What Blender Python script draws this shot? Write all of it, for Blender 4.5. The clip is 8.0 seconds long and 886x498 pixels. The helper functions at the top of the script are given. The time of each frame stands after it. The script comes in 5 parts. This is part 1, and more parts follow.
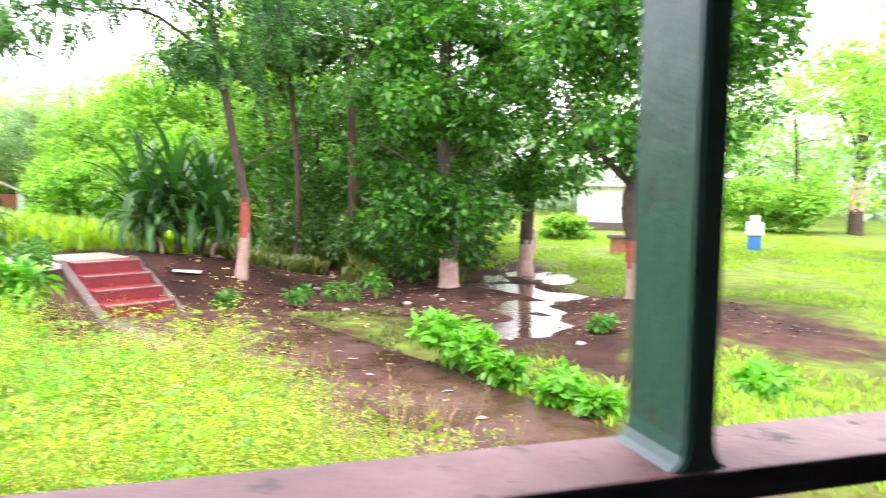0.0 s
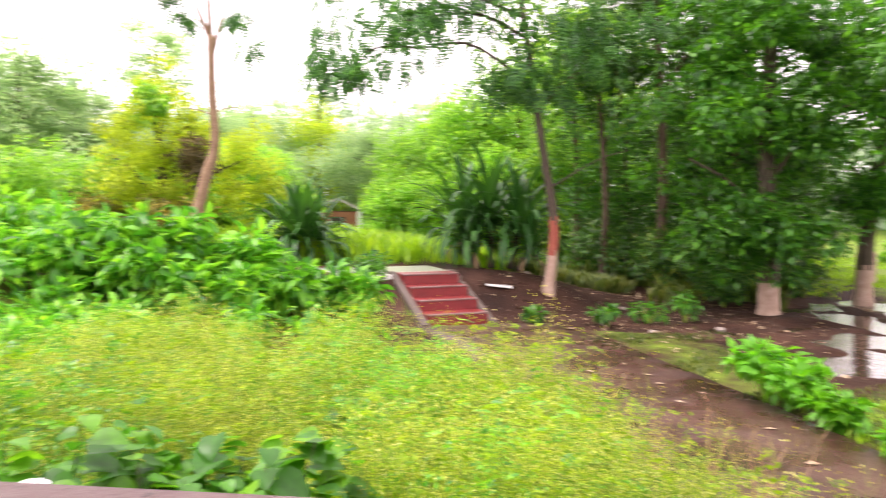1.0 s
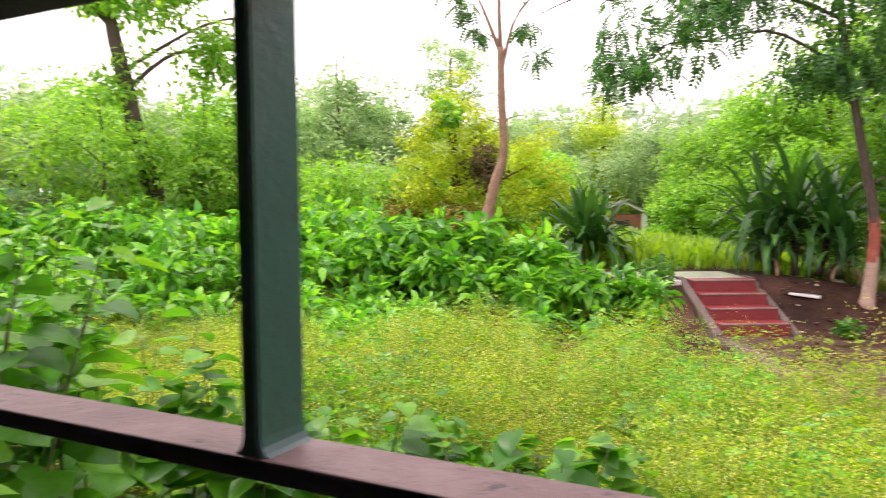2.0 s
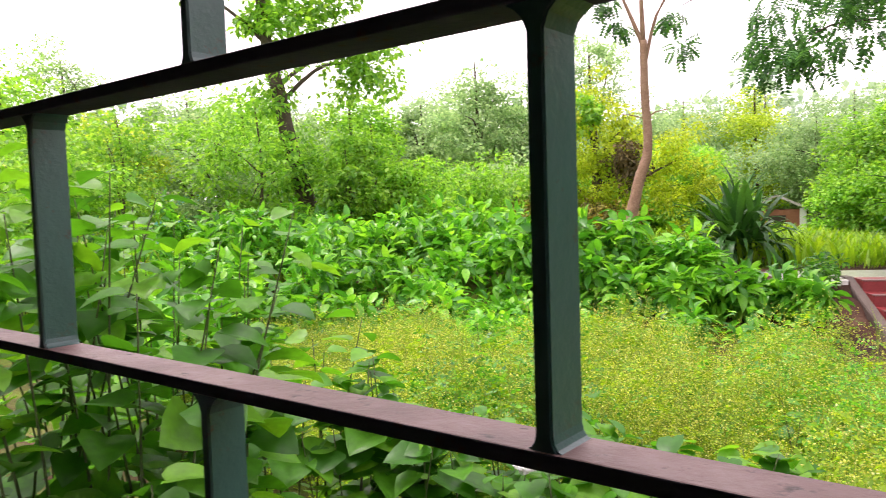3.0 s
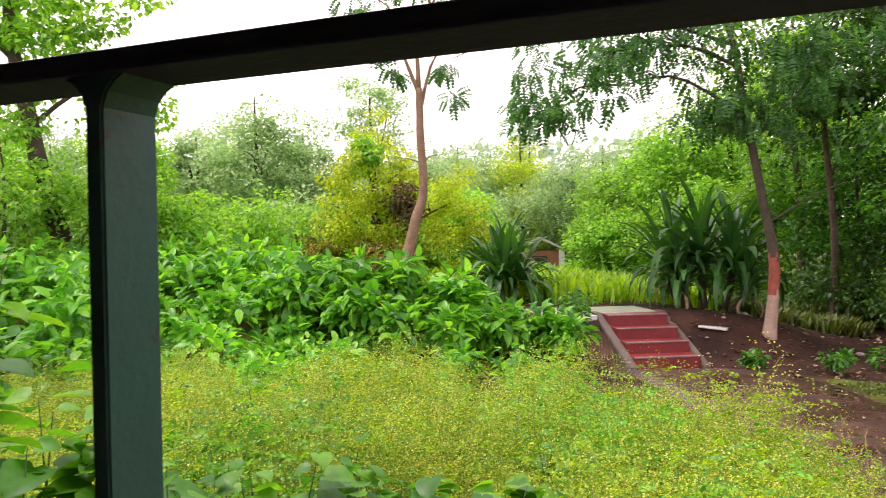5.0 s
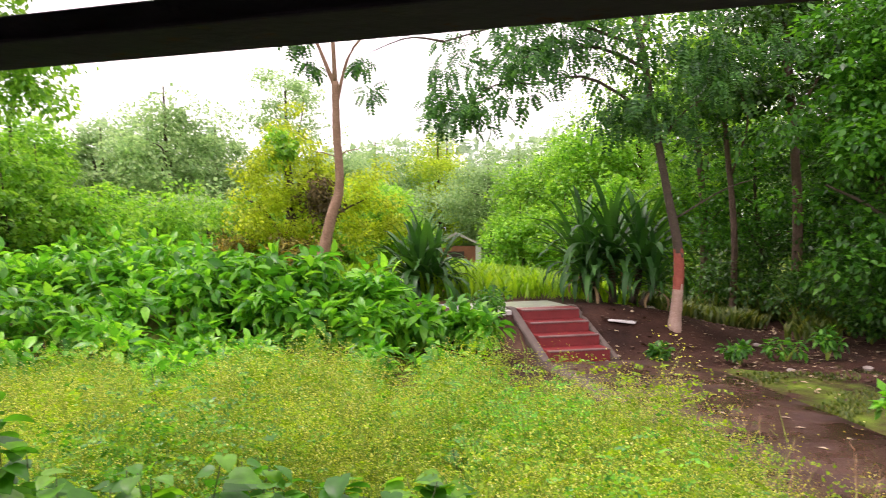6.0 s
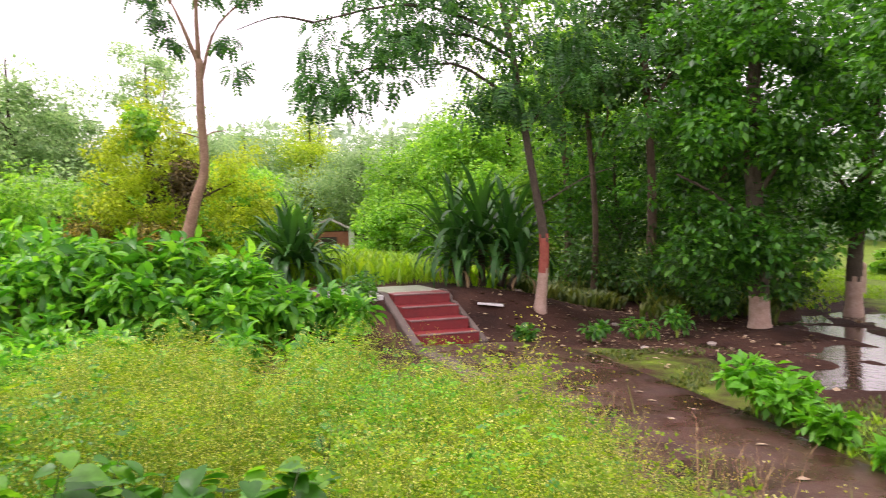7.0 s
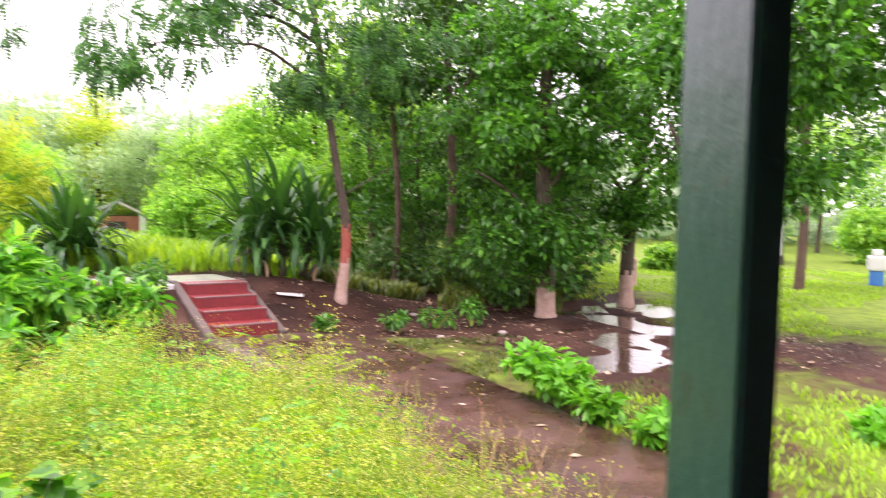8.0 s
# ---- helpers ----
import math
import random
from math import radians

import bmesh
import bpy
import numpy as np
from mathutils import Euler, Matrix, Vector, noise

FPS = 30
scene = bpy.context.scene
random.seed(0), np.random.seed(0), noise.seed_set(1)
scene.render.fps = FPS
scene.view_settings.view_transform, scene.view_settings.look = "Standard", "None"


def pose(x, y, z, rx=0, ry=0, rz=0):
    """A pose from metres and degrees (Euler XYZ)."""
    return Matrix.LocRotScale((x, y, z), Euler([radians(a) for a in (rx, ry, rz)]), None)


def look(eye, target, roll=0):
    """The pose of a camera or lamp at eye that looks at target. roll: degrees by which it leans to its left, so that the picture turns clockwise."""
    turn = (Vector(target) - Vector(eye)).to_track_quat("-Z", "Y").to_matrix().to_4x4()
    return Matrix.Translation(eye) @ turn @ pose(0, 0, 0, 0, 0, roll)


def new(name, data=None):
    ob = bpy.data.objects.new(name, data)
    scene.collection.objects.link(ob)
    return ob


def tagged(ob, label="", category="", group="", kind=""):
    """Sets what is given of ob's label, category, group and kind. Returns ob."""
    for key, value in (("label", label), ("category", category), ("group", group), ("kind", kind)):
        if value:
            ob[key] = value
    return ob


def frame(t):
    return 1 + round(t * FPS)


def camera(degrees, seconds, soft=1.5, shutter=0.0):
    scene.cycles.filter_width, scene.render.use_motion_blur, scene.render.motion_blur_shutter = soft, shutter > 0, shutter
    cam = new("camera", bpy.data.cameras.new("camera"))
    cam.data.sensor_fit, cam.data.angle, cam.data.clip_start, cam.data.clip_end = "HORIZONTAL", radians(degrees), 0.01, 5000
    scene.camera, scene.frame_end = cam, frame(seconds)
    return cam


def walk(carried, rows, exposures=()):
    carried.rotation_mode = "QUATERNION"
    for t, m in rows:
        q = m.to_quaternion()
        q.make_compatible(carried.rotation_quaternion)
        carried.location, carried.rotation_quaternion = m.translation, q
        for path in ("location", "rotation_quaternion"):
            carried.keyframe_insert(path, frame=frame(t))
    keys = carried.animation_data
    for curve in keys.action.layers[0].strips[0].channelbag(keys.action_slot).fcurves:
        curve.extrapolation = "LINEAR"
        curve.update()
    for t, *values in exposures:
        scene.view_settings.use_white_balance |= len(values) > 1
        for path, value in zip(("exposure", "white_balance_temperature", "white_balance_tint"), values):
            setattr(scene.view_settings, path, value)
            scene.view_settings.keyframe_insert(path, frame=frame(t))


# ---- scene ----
# ---------------------------------------------------------------- camera
EYE = 1.75
cam = camera(61.7, 8.0, soft=0.9, shutter=0.45)
# seconds, metres from the mean eye, yaw to the left, pitch up, roll
ROWS = [
    (0.0, 0.066, 0.086, -0.028, 0.20, -4.99, 0.75),
    (0.5, 0.018, 0.056, -0.014, 9.64, -4.40, 0.12),
    (1.0, -0.012, 0.045, -0.016, 23.23, -3.85, 0.46),
    (1.5, -0.023, 0.039, -0.014, 35.15, -3.56, 0.36),
    (2.0, -0.035, 0.002, -0.006, 44.80, -3.61, -0.49),
    (2.2, -0.038, -0.012, -0.004, 47.31, -3.57, -0.78),
    (3.3, -0.047, -0.058, 0.004, 56.45, -3.34, -1.94),
    (3.5, -0.045, -0.051, 0.004, 54.37, -3.07, -1.93),
    (4.0, -0.033, -0.010, 0.006, 45.76, -2.17, -1.28),
    (4.5, -0.024, 0.002, 0.017, 41.99, -1.72, -1.33),
    (4.7, -0.019, 0.005, 0.020, 40.58, -1.37, -1.03),
    (5.8, -0.004, 0.030, 0.023, 34.01, -0.85, -1.14),
    (6.0, 0.001, 0.035, 0.024, 32.42, -1.29, -0.73),
    (6.5, 0.016, 0.039, 0.015, 28.73, -1.96, -0.35),
    (7.0, 0.034, 0.058, 0.016, 22.74, -2.51, -0.58),
    (7.5, 0.054, 0.072, 0.014, 17.42, -2.62, 0.34),
    (7.8, 0.071, 0.092, 0.009, 11.11, -2.46, 1.28),
    (8.0, 0.085, 0.112, 0.003, 7.82, -3.11, 1.37),
]


def aim(x, y, z, yaw, pitch, roll):
    """A camera pose; a positive roll lifts the camera's right side."""
    ya, pi = radians(yaw), radians(pitch)
    eye = Vector((x, y, EYE + z))
    ahead = Vector((-math.sin(ya) * math.cos(pi), math.cos(ya) * math.cos(pi), math.sin(pi)))
    return look(eye, eye + ahead, roll)


walk(cam, [(t, aim(*row)) for t, *row in ROWS],
     exposures=[(0.0, 2.0, 6050, 29), (0.5, 1.76, 6550, 31), (1.0, 1.43, 6650, 29), (1.5, 1.23, 6600, 30), (2.0, 1.03, 6650, 30), (3.5, 1.06, 6500, 29), (4.5, 0.84, 6650, 29), (6.0, 0.78, 6600, 30), (7.0, 0.78, 6450, 32), (7.5, 0.82, 6400, 33), (8.0, 1.5, 6350, 38)])

# ---------------------------------------------------------------- sky and light: a bright overcast day
world = bpy.data.worlds.new("overcast_sky")
scene.world = world
world.use_nodes = True
wn, wl = world.node_tree.nodes, world.node_tree.links
wn.clear()
w_out, w_bg = wn.new("ShaderNodeOutputWorld"), wn.new("ShaderNodeBackground")
w_sky, w_mix = wn.new("ShaderNodeTexSky"), wn.new("ShaderNodeMixRGB")
w_sky.sky_type, w_sky.sun_disc = "NISHITA", False
w_sky.sun_elevation, w_sky.sun_rotation = radians(58), radians(-70)
w_sky.dust_density = 4.0
w_mix.inputs[0].default_value = 0.86
w_mix.inputs[2].default_value = (13.0, 12.5, 12.1, 1)  # the cloud sheet
w_bg.inputs[1].default_value = 0.1
wl.new(w_sky.outputs[0], w_mix.inputs[1])
wl.new(w_mix.outputs[0], w_bg.inputs[0])
wl.new(w_bg.outputs[0], w_out.inputs[0])

sun = new("sun", bpy.data.lights.new("sun", "SUN"))
sun.data.energy, sun.data.angle, sun.data.color = 1.5, radians(14), (1.0, 0.96, 0.88)
sun.matrix_world = look((-10.0, -4.0, 30.0), (0.0, 3.0, 0.0))


# ---------------------------------------------------------------- materials
def shader(name, rough=0.8, metal=0.0):
    m = bpy.data.materials.new(name)
    m.use_nodes = True
    n = m.node_tree.nodes
    b = n["Principled BSDF"]
    b.inputs["Roughness"].default_value, b.inputs["Metallic"].default_value = rough, metal
    return m, n, m.node_tree.links, b


def ramp(n, l, source, stops):
    r = n.new("ShaderNodeValToRGB")
    e = r.color_ramp.elements
    while len(e) < len(stops):
        e.new(0.5)
    for k, (at, col) in zip(e, stops):
        k.position, k.color = at, (*col, 1)
    l.new(source, r.inputs[0])
    return r.outputs[0]


def noise_at(n, l, scale, detail=4.0, rough=0.6, coords=None):
    t = n.new("ShaderNodeTexNoise")
    t.inputs["Scale"].default_value, t.inputs["Detail"].default_value, t.inputs["Roughness"].default_value = scale, detail, rough
    if coords is None:
        coords = n.new("ShaderNodeNewGeometry").outputs["Position"]
    l.new(coords, t.inputs["Vector"])
    return t.outputs["Fac"]


def mixed(n, l, fac, a, b, mode="MIX"):
    m = n.new("ShaderNodeMixRGB")
    m.blend_type = mode
    for k, v in zip(m.inputs, (fac, a, b)):
        if isinstance(v, (int, float)):
            k.default_value = v
        elif isinstance(v, tuple):
            k.default_value = (*v, 1)
        else:
            l.new(v, k)
    return m.outputs[0]


def bump(n, l, b, height, strength, distance=0.01):
    k = n.new("ShaderNodeBump")
    k.inputs["Strength"].default_value, k.inputs["Distance"].default_value = strength, distance
    l.new(height, k.inputs["Height"])
    l.new(k.outputs[0], b.inputs["Normal"])


def leafy(name, dark, mid, light, rough=0.5, through_light=0.35, patch=1.2, island=True, tint=(1.5, 1.45, 0.55)):
    """A leaf: each blade of its own shade, clumps lighter and darker, light passing through."""
    m, n, l, b = shader(name, rough)
    geo = n.new("ShaderNodeNewGeometry")
    one = geo.outputs["Random Per Island"] if island else n.new("ShaderNodeObjectInfo").outputs["Random"]
    col = ramp(n, l, one, [(0.0, dark), (0.55, mid), (1.0, light)])
    big = ramp(n, l, noise_at(n, l, patch, 2.0), [(0.3, (0.72, 0.74, 0.7)), (0.7, (1.2, 1.18, 1.1))])
    fine = ramp(n, l, noise_at(n, l, 40.0, 2.0), [(0.3, (0.85, 0.85, 0.85)), (0.7, (1.12, 1.12, 1.1))])
    col = mixed(n, l, 1.0, mixed(n, l, 1.0, col, big, "MULTIPLY"), fine, "MULTIPLY")
    l.new(col, b.inputs["Base Color"])
    tr = n.new("ShaderNodeBsdfTranslucent")
    l.new(mixed(n, l, 1.0, col, tint, "MULTIPLY"), tr.inputs[0])
    mx = n.new("ShaderNodeMixShader")
    mx.inputs[0].default_value = through_light
    l.new(b.outputs[0], mx.inputs[1])
    l.new(tr.outputs[0], mx.inputs[2])
    l.new(mx.outputs[0], n["Material Output"].inputs[0])
    return m


def rough_stuff(name, a, b_, c, scale, rough=0.85, relief=0.4, fine=60.0, dist=0.01):
    m, n, l, b = shader(name, rough)
    col = ramp(n, l, noise_at(n, l, scale, 6.0), [(0.3, a), (0.5, b_), (0.72, c)])
    col = mixed(n, l, 0.5, col, ramp(n, l, noise_at(n, l, fine, 3.0), [(0.25, a), (0.75, c)]))
    l.new(col, b.inputs["Base Color"])
    bump(n, l, b, noise_at(n, l, fine, 5.0), relief, dist)
    return m


M = {}
M["weed_leaf"] = leafy("weed_leaf", (0.11, 0.24, 0.008), (0.22, 0.39, 0.01), (0.37, 0.55, 0.016), 0.6, 0.5, 0.9)
M["weed_flower"] = leafy("weed_flower", (0.55, 0.6, 0.04), (0.7, 0.73, 0.14), (0.86, 0.86, 0.45), 0.7, 0.35, 0.9)
M["weed_stem"] = rough_stuff("weed_stem", (0.16, 0.26, 0.02), (0.24, 0.35, 0.03), (0.32, 0.4, 0.06), 5.0)
M["green_stem"] = rough_stuff("dark_green_stem", (0.04, 0.07, 0.02), (0.07, 0.11, 0.03), (0.11, 0.12, 0.05), 5.0)
M["shrub"] = leafy("shrub_leaf", (0.035, 0.19, 0.02), (0.11, 0.4, 0.028), (0.27, 0.62, 0.055), 0.34, 0.46, 0.7)
M["near"] = leafy("broad_leaf", (0.035, 0.165, 0.012), (0.075, 0.29, 0.016), (0.18, 0.44, 0.022), 0.42, 0.46, 2.0, island=False)
M["bright"] = leafy("bright_shrub_leaf", (0.07, 0.28, 0.01), (0.11, 0.4, 0.014), (0.17, 0.5, 0.025), 0.45, 0.42, 1.5)
M["strap"] = leafy("strap_leaf", (0.018, 0.085, 0.016), (0.034, 0.14, 0.022), (0.065, 0.21, 0.035), 0.45, 0.28, 1.5, island=False)
M["dead"] = rough_stuff("dead_leaf", (0.2, 0.12, 0.05), (0.34, 0.22, 0.1), (0.5, 0.36, 0.2), 8.0)
M["tree_dark"] = leafy("dark_tree_leaf", (0.016, 0.062, 0.01), (0.034, 0.118, 0.014), (0.08, 0.22, 0.024), 0.42, 0.34, 0.5)
M["tree_lush"] = leafy("lush_tree_leaf", (0.018, 0.1, 0.012), (0.05, 0.21, 0.018), (0.12, 0.37, 0.03), 0.4, 0.42, 0.6)
M["tree_mid"] = leafy("tree_leaf", (0.1, 0.29, 0.035), (0.21, 0.47, 0.055), (0.38, 0.65, 0.1), 0.5, 0.52, 0.4)
M["tree_feather"] = leafy("feathery_leaf", (0.03, 0.11, 0.035), (0.06, 0.19, 0.05), (0.12, 0.31, 0.07), 0.38, 0.4, 0.6, tint=(1.4, 1.45, 0.7))
M["tree_yellow"] = leafy("yellow_green_leaf", (0.2, 0.34, 0.03), (0.36, 0.52, 0.05), (0.56, 0.66, 0.09), 0.55, 0.55, 0.5)
M["creeper"] = leafy("creeper_leaf", (0.22, 0.33, 0.015), (0.4, 0.54, 0.025), (0.62, 0.7, 0.06), 0.55, 0.5, 0.7)
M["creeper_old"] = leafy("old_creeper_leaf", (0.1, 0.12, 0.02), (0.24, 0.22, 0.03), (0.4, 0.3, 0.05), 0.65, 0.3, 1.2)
# these two leaf colours are greyed and paled to imitate distance haze
M["tree_grey"] = leafy("hazed_leaf", (0.19, 0.34, 0.15), (0.31, 0.48, 0.22), (0.45, 0.6, 0.31), 0.55, 0.52, 0.25, tint=(1.2, 1.25, 0.95))
M["tree_blue"] = leafy("far_hazed_leaf", (0.27, 0.4, 0.28), (0.38, 0.51, 0.35), (0.5, 0.62, 0.44), 0.6, 0.5, 0.15, tint=(1.15, 1.2, 1.05))
M["vine_dry"] = leafy("brown_vine_leaf", (0.06, 0.05, 0.02), (0.11, 0.085, 0.03), (0.2, 0.15, 0.05), 0.8, 0.2, 1.0)
M["grass"] = leafy("grass_blade", (0.15, 0.33, 0.01), (0.23, 0.44, 0.013), (0.34, 0.54, 0.025), 0.55, 0.45, 0.5)
# olive verge grass; its dark tone also stands for shade on the bank
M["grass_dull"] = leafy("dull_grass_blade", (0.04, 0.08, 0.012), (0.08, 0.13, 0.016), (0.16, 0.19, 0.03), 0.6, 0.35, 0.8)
M["bark"] = rough_stuff("bark", (0.03, 0.022, 0.015), (0.065, 0.047, 0.032), (0.13, 0.1, 0.07), 6.0, 0.9, 0.8, 45.0, 0.02)
M["bark_brown"] = rough_stuff("brown_bark", (0.05, 0.03, 0.02), (0.1, 0.06, 0.04), (0.17, 0.115, 0.08), 6.0, 0.9, 0.7, 40.0, 0.02)
M["bark_tan"] = rough_stuff("tan_bark", (0.15, 0.08, 0.045), (0.26, 0.15, 0.09), (0.4, 0.27, 0.18), 5.0, 0.85, 0.6, 40.0, 0.015)
M["red_paint"] = rough_stuff("red_band_paint", (0.2, 0.035, 0.022), (0.34, 0.065, 0.042), (0.42, 0.14, 0.09), 9.0, 0.75, 0.5, 60.0)
M["lime"] = rough_stuff("limewash", (0.28, 0.16, 0.115), (0.44, 0.29, 0.22), (0.6, 0.46, 0.38), 7.0, 0.9, 0.5, 55.0)
M["red_oxide"] = rough_stuff("red_oxide_cement", (0.11, 0.007, 0.008), (0.2, 0.012, 0.014), (0.27, 0.028, 0.026), 4.0, 0.5, 0.25, 50.0)
M["cement"] = rough_stuff("worn_cement", (0.055, 0.038, 0.03), (0.1, 0.072, 0.058), (0.16, 0.125, 0.105), 4.0, 0.65, 0.5, 70.0)
M["nosing"] = rough_stuff("worn_nosing", (0.1, 0.035, 0.032), (0.17, 0.085, 0.078), (0.27, 0.18, 0.165), 6.0, 0.45, 0.4, 60.0)
M["stone"] = rough_stuff("pale_stone", (0.14, 0.11, 0.09), (0.25, 0.21, 0.18), (0.4, 0.36, 0.32), 9.0, 0.7, 0.5, 40.0)
M["litter"] = rough_stuff("fallen_leaf", (0.22, 0.14, 0.07), (0.36, 0.27, 0.16), (0.55, 0.46, 0.34), 3.0, 0.6, 0.2, 30.0)
M["litter_bits"] = leafy("litter_bits", (0.05, 0.025, 0.014), (0.13, 0.07, 0.04), (0.42, 0.33, 0.22), 0.6, 0.1, 0.8)
M["plastic"] = rough_stuff("white_plastic", (0.7, 0.7, 0.72), (0.8, 0.8, 0.82), (0.86, 0.86, 0.88), 12.0, 0.35, 0.2, 30.0)
M["plaster"] = rough_stuff("pale_plaster", (0.7, 0.69, 0.67), (0.8, 0.79, 0.77), (0.86, 0.85, 0.83), 2.0, 0.9, 0.2, 40.0)
M["white_wall"] = rough_stuff("white_limewash_wall", (0.6, 0.61, 0.6), (0.74, 0.75, 0.74), (0.82, 0.83, 0.82), 1.5, 0.9, 0.2, 30.0)
M["brick_wall"] = rough_stuff("red_brown_wall", (0.2, 0.07, 0.04), (0.32, 0.12, 0.07), (0.4, 0.18, 0.11), 3.0, 0.9, 0.3, 30.0)
M["sheet"] = rough_stuff("grey_roof_sheet", (0.34, 0.31, 0.28), (0.46, 0.43, 0.4), (0.58, 0.55, 0.52), 2.0, 0.7, 0.2, 30.0)
M["teal"] = rough_stuff("teal_paint", (0.1, 0.42, 0.42), (0.16, 0.55, 0.56), (0.25, 0.64, 0.66), 2.0, 0.7, 0.2, 30.0)
M["blue"] = rough_stuff("blue_paint", (0.02, 0.12, 0.4), (0.03, 0.18, 0.55), (0.06, 0.26, 0.66), 4.0, 0.6, 0.2, 30.0)
M["dark_open"] = rough_stuff("dark_timber", (0.03, 0.025, 0.02), (0.05, 0.04, 0.03), (0.08, 0.06, 0.05), 5.0)


def grille_paint():
    """Dark green enamel, chipped to rust, dusty and worn on upward faces' grain."""
    m, n, l, b = shader("green_grille_paint", 0.36)
    b.inputs["Coat Weight"].default_value, b.inputs["Coat Roughness"].default_value = 0.25, 0.3
    tc = n.new("ShaderNodeTexCoord").outputs["Object"]
    base = ramp(n, l, noise_at(n, l, 9.0, 5.0, 0.6, tc), [(0.3, (0.02, 0.08, 0.074)), (0.6, (0.032, 0.122, 0.112)), (0.8, (0.055, 0.155, 0.145))])
    chips = ramp(n, l, noise_at(n, l, 60.0, 6.0, 0.7, tc), [(0.6, (0, 0, 0)), (0.68, (1, 1, 1))])
    col = mixed(n, l, chips, base, (0.06, 0.03, 0.02))
    l.new(col, b.inputs["Base Color"])
    bump(n, l, b, noise_at(n, l, 140.0, 5.0, 0.6, tc), 0.35, 0.002)
    return m


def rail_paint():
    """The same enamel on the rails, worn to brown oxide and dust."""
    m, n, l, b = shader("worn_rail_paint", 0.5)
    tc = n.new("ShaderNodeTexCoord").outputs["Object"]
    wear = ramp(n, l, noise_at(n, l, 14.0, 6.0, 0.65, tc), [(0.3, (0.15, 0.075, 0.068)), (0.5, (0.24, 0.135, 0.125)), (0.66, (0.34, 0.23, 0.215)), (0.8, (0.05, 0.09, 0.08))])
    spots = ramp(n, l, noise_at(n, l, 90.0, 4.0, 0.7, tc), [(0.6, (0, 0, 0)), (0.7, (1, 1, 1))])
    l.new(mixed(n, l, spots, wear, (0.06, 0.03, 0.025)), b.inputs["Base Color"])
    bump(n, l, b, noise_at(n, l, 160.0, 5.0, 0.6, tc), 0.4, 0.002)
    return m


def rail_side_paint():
    """The rails' sides and undersides: near-black colour stands for their shade, with rusty flecks."""
    m, n, l, b = shader("shaded_rail_side_paint", 0.85)
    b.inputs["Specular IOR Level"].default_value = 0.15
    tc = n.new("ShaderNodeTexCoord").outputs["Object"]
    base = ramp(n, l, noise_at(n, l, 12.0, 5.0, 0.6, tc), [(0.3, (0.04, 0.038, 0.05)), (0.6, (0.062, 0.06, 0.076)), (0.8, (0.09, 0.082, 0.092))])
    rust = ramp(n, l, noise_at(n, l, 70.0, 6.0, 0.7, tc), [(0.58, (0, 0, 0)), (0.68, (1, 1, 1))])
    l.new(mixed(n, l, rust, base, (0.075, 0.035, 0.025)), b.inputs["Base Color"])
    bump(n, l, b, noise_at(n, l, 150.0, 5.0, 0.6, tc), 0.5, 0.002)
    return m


def ground_mat():
    m, n, l, b = shader("ground_soil", 0.8)
    b.inputs["Specular IOR Level"].default_value = 0.2
    soil = ramp(n, l, noise_at(n, l, 0.9, 8.0, 0.65), [(0.3, (0.02, 0.0088, 0.006)), (0.48, (0.045, 0.02, 0.013)), (0.62, (0.078, 0.038, 0.026)), (0.75, (0.14, 0.08, 0.054))])
    grit = ramp(n, l, noise_at(n, l, 25.0, 6.0, 0.7), [(0.3, (0.65, 0.62, 0.6)), (0.7, (1.3, 1.28, 1.22))])
    soil = mixed(n, l, 1.0, soil, grit, "MULTIPLY")
    turf = ramp(n, l, noise_at(n, l, 3.0, 6.0, 0.7), [(0.3, (0.06, 0.1, 0.01)), (0.55, (0.13, 0.21, 0.015)), (0.75, (0.22, 0.26, 0.03))])
    a = n.new("ShaderNodeAttribute")
    a.attribute_name = "turf"
    patch = n.new("ShaderNodeMath")
    patch.operation = "ADD"
    l.new(a.outputs["Fac"], patch.inputs[0])
    l.new(noise_at(n, l, 1.7, 7.0, 0.7), patch.inputs[1])
    where = ramp(n, l, patch.outputs[0], [(0.62, (0, 0, 0)), (0.95, (1, 1, 1))])
    l.new(mixed(n, l, where, soil, turf), b.inputs["Base Color"])
    bump(n, l, b, noise_at(n, l, 14.0, 8.0, 0.7), 0.7, 0.04)
    return m


def path_mat():
    m, n, l, b = shader("wet_brown_path", 0.3)
    col = ramp(n, l, noise_at(n, l, 1.1, 7.0, 0.65), [(0.3, (0.036, 0.016, 0.012)), (0.5, (0.064, 0.0295, 0.022)), (0.7, (0.11, 0.058, 0.045))])
    col = mixed(n, l, 1.0, col, ramp(n, l, noise_at(n, l, 30.0, 6.0, 0.7), [(0.3, (0.7, 0.68, 0.66)), (0.7, (1.25, 1.24, 1.2))]), "MULTIPLY")
    l.new(col, b.inputs["Base Color"])
    l.new(ramp(n, l, noise_at(n, l, 1.6, 5.0, 0.6), [(0.38, (0.1,) * 3), (0.62, (0.55,) * 3)]), b.inputs["Roughness"])
    bump(n, l, b, noise_at(n, l, 35.0, 7.0, 0.7), 0.35, 0.02)
    return m


def water_mat():
    m, n, l, b = shader("puddle_water", 0.03)
    b.inputs["Base Color"].default_value = (0.05, 0.03, 0.02, 1)
    b.inputs["IOR"].default_value = 1.33
    b.inputs["Specular IOR Level"].default_value = 1.0
    bump(n, l, b, noise_at(n, l, 9.0, 3.0, 0.55), 0.25, 0.02)
    return m


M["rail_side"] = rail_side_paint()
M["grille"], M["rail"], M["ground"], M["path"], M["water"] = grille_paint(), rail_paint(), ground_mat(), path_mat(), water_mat()


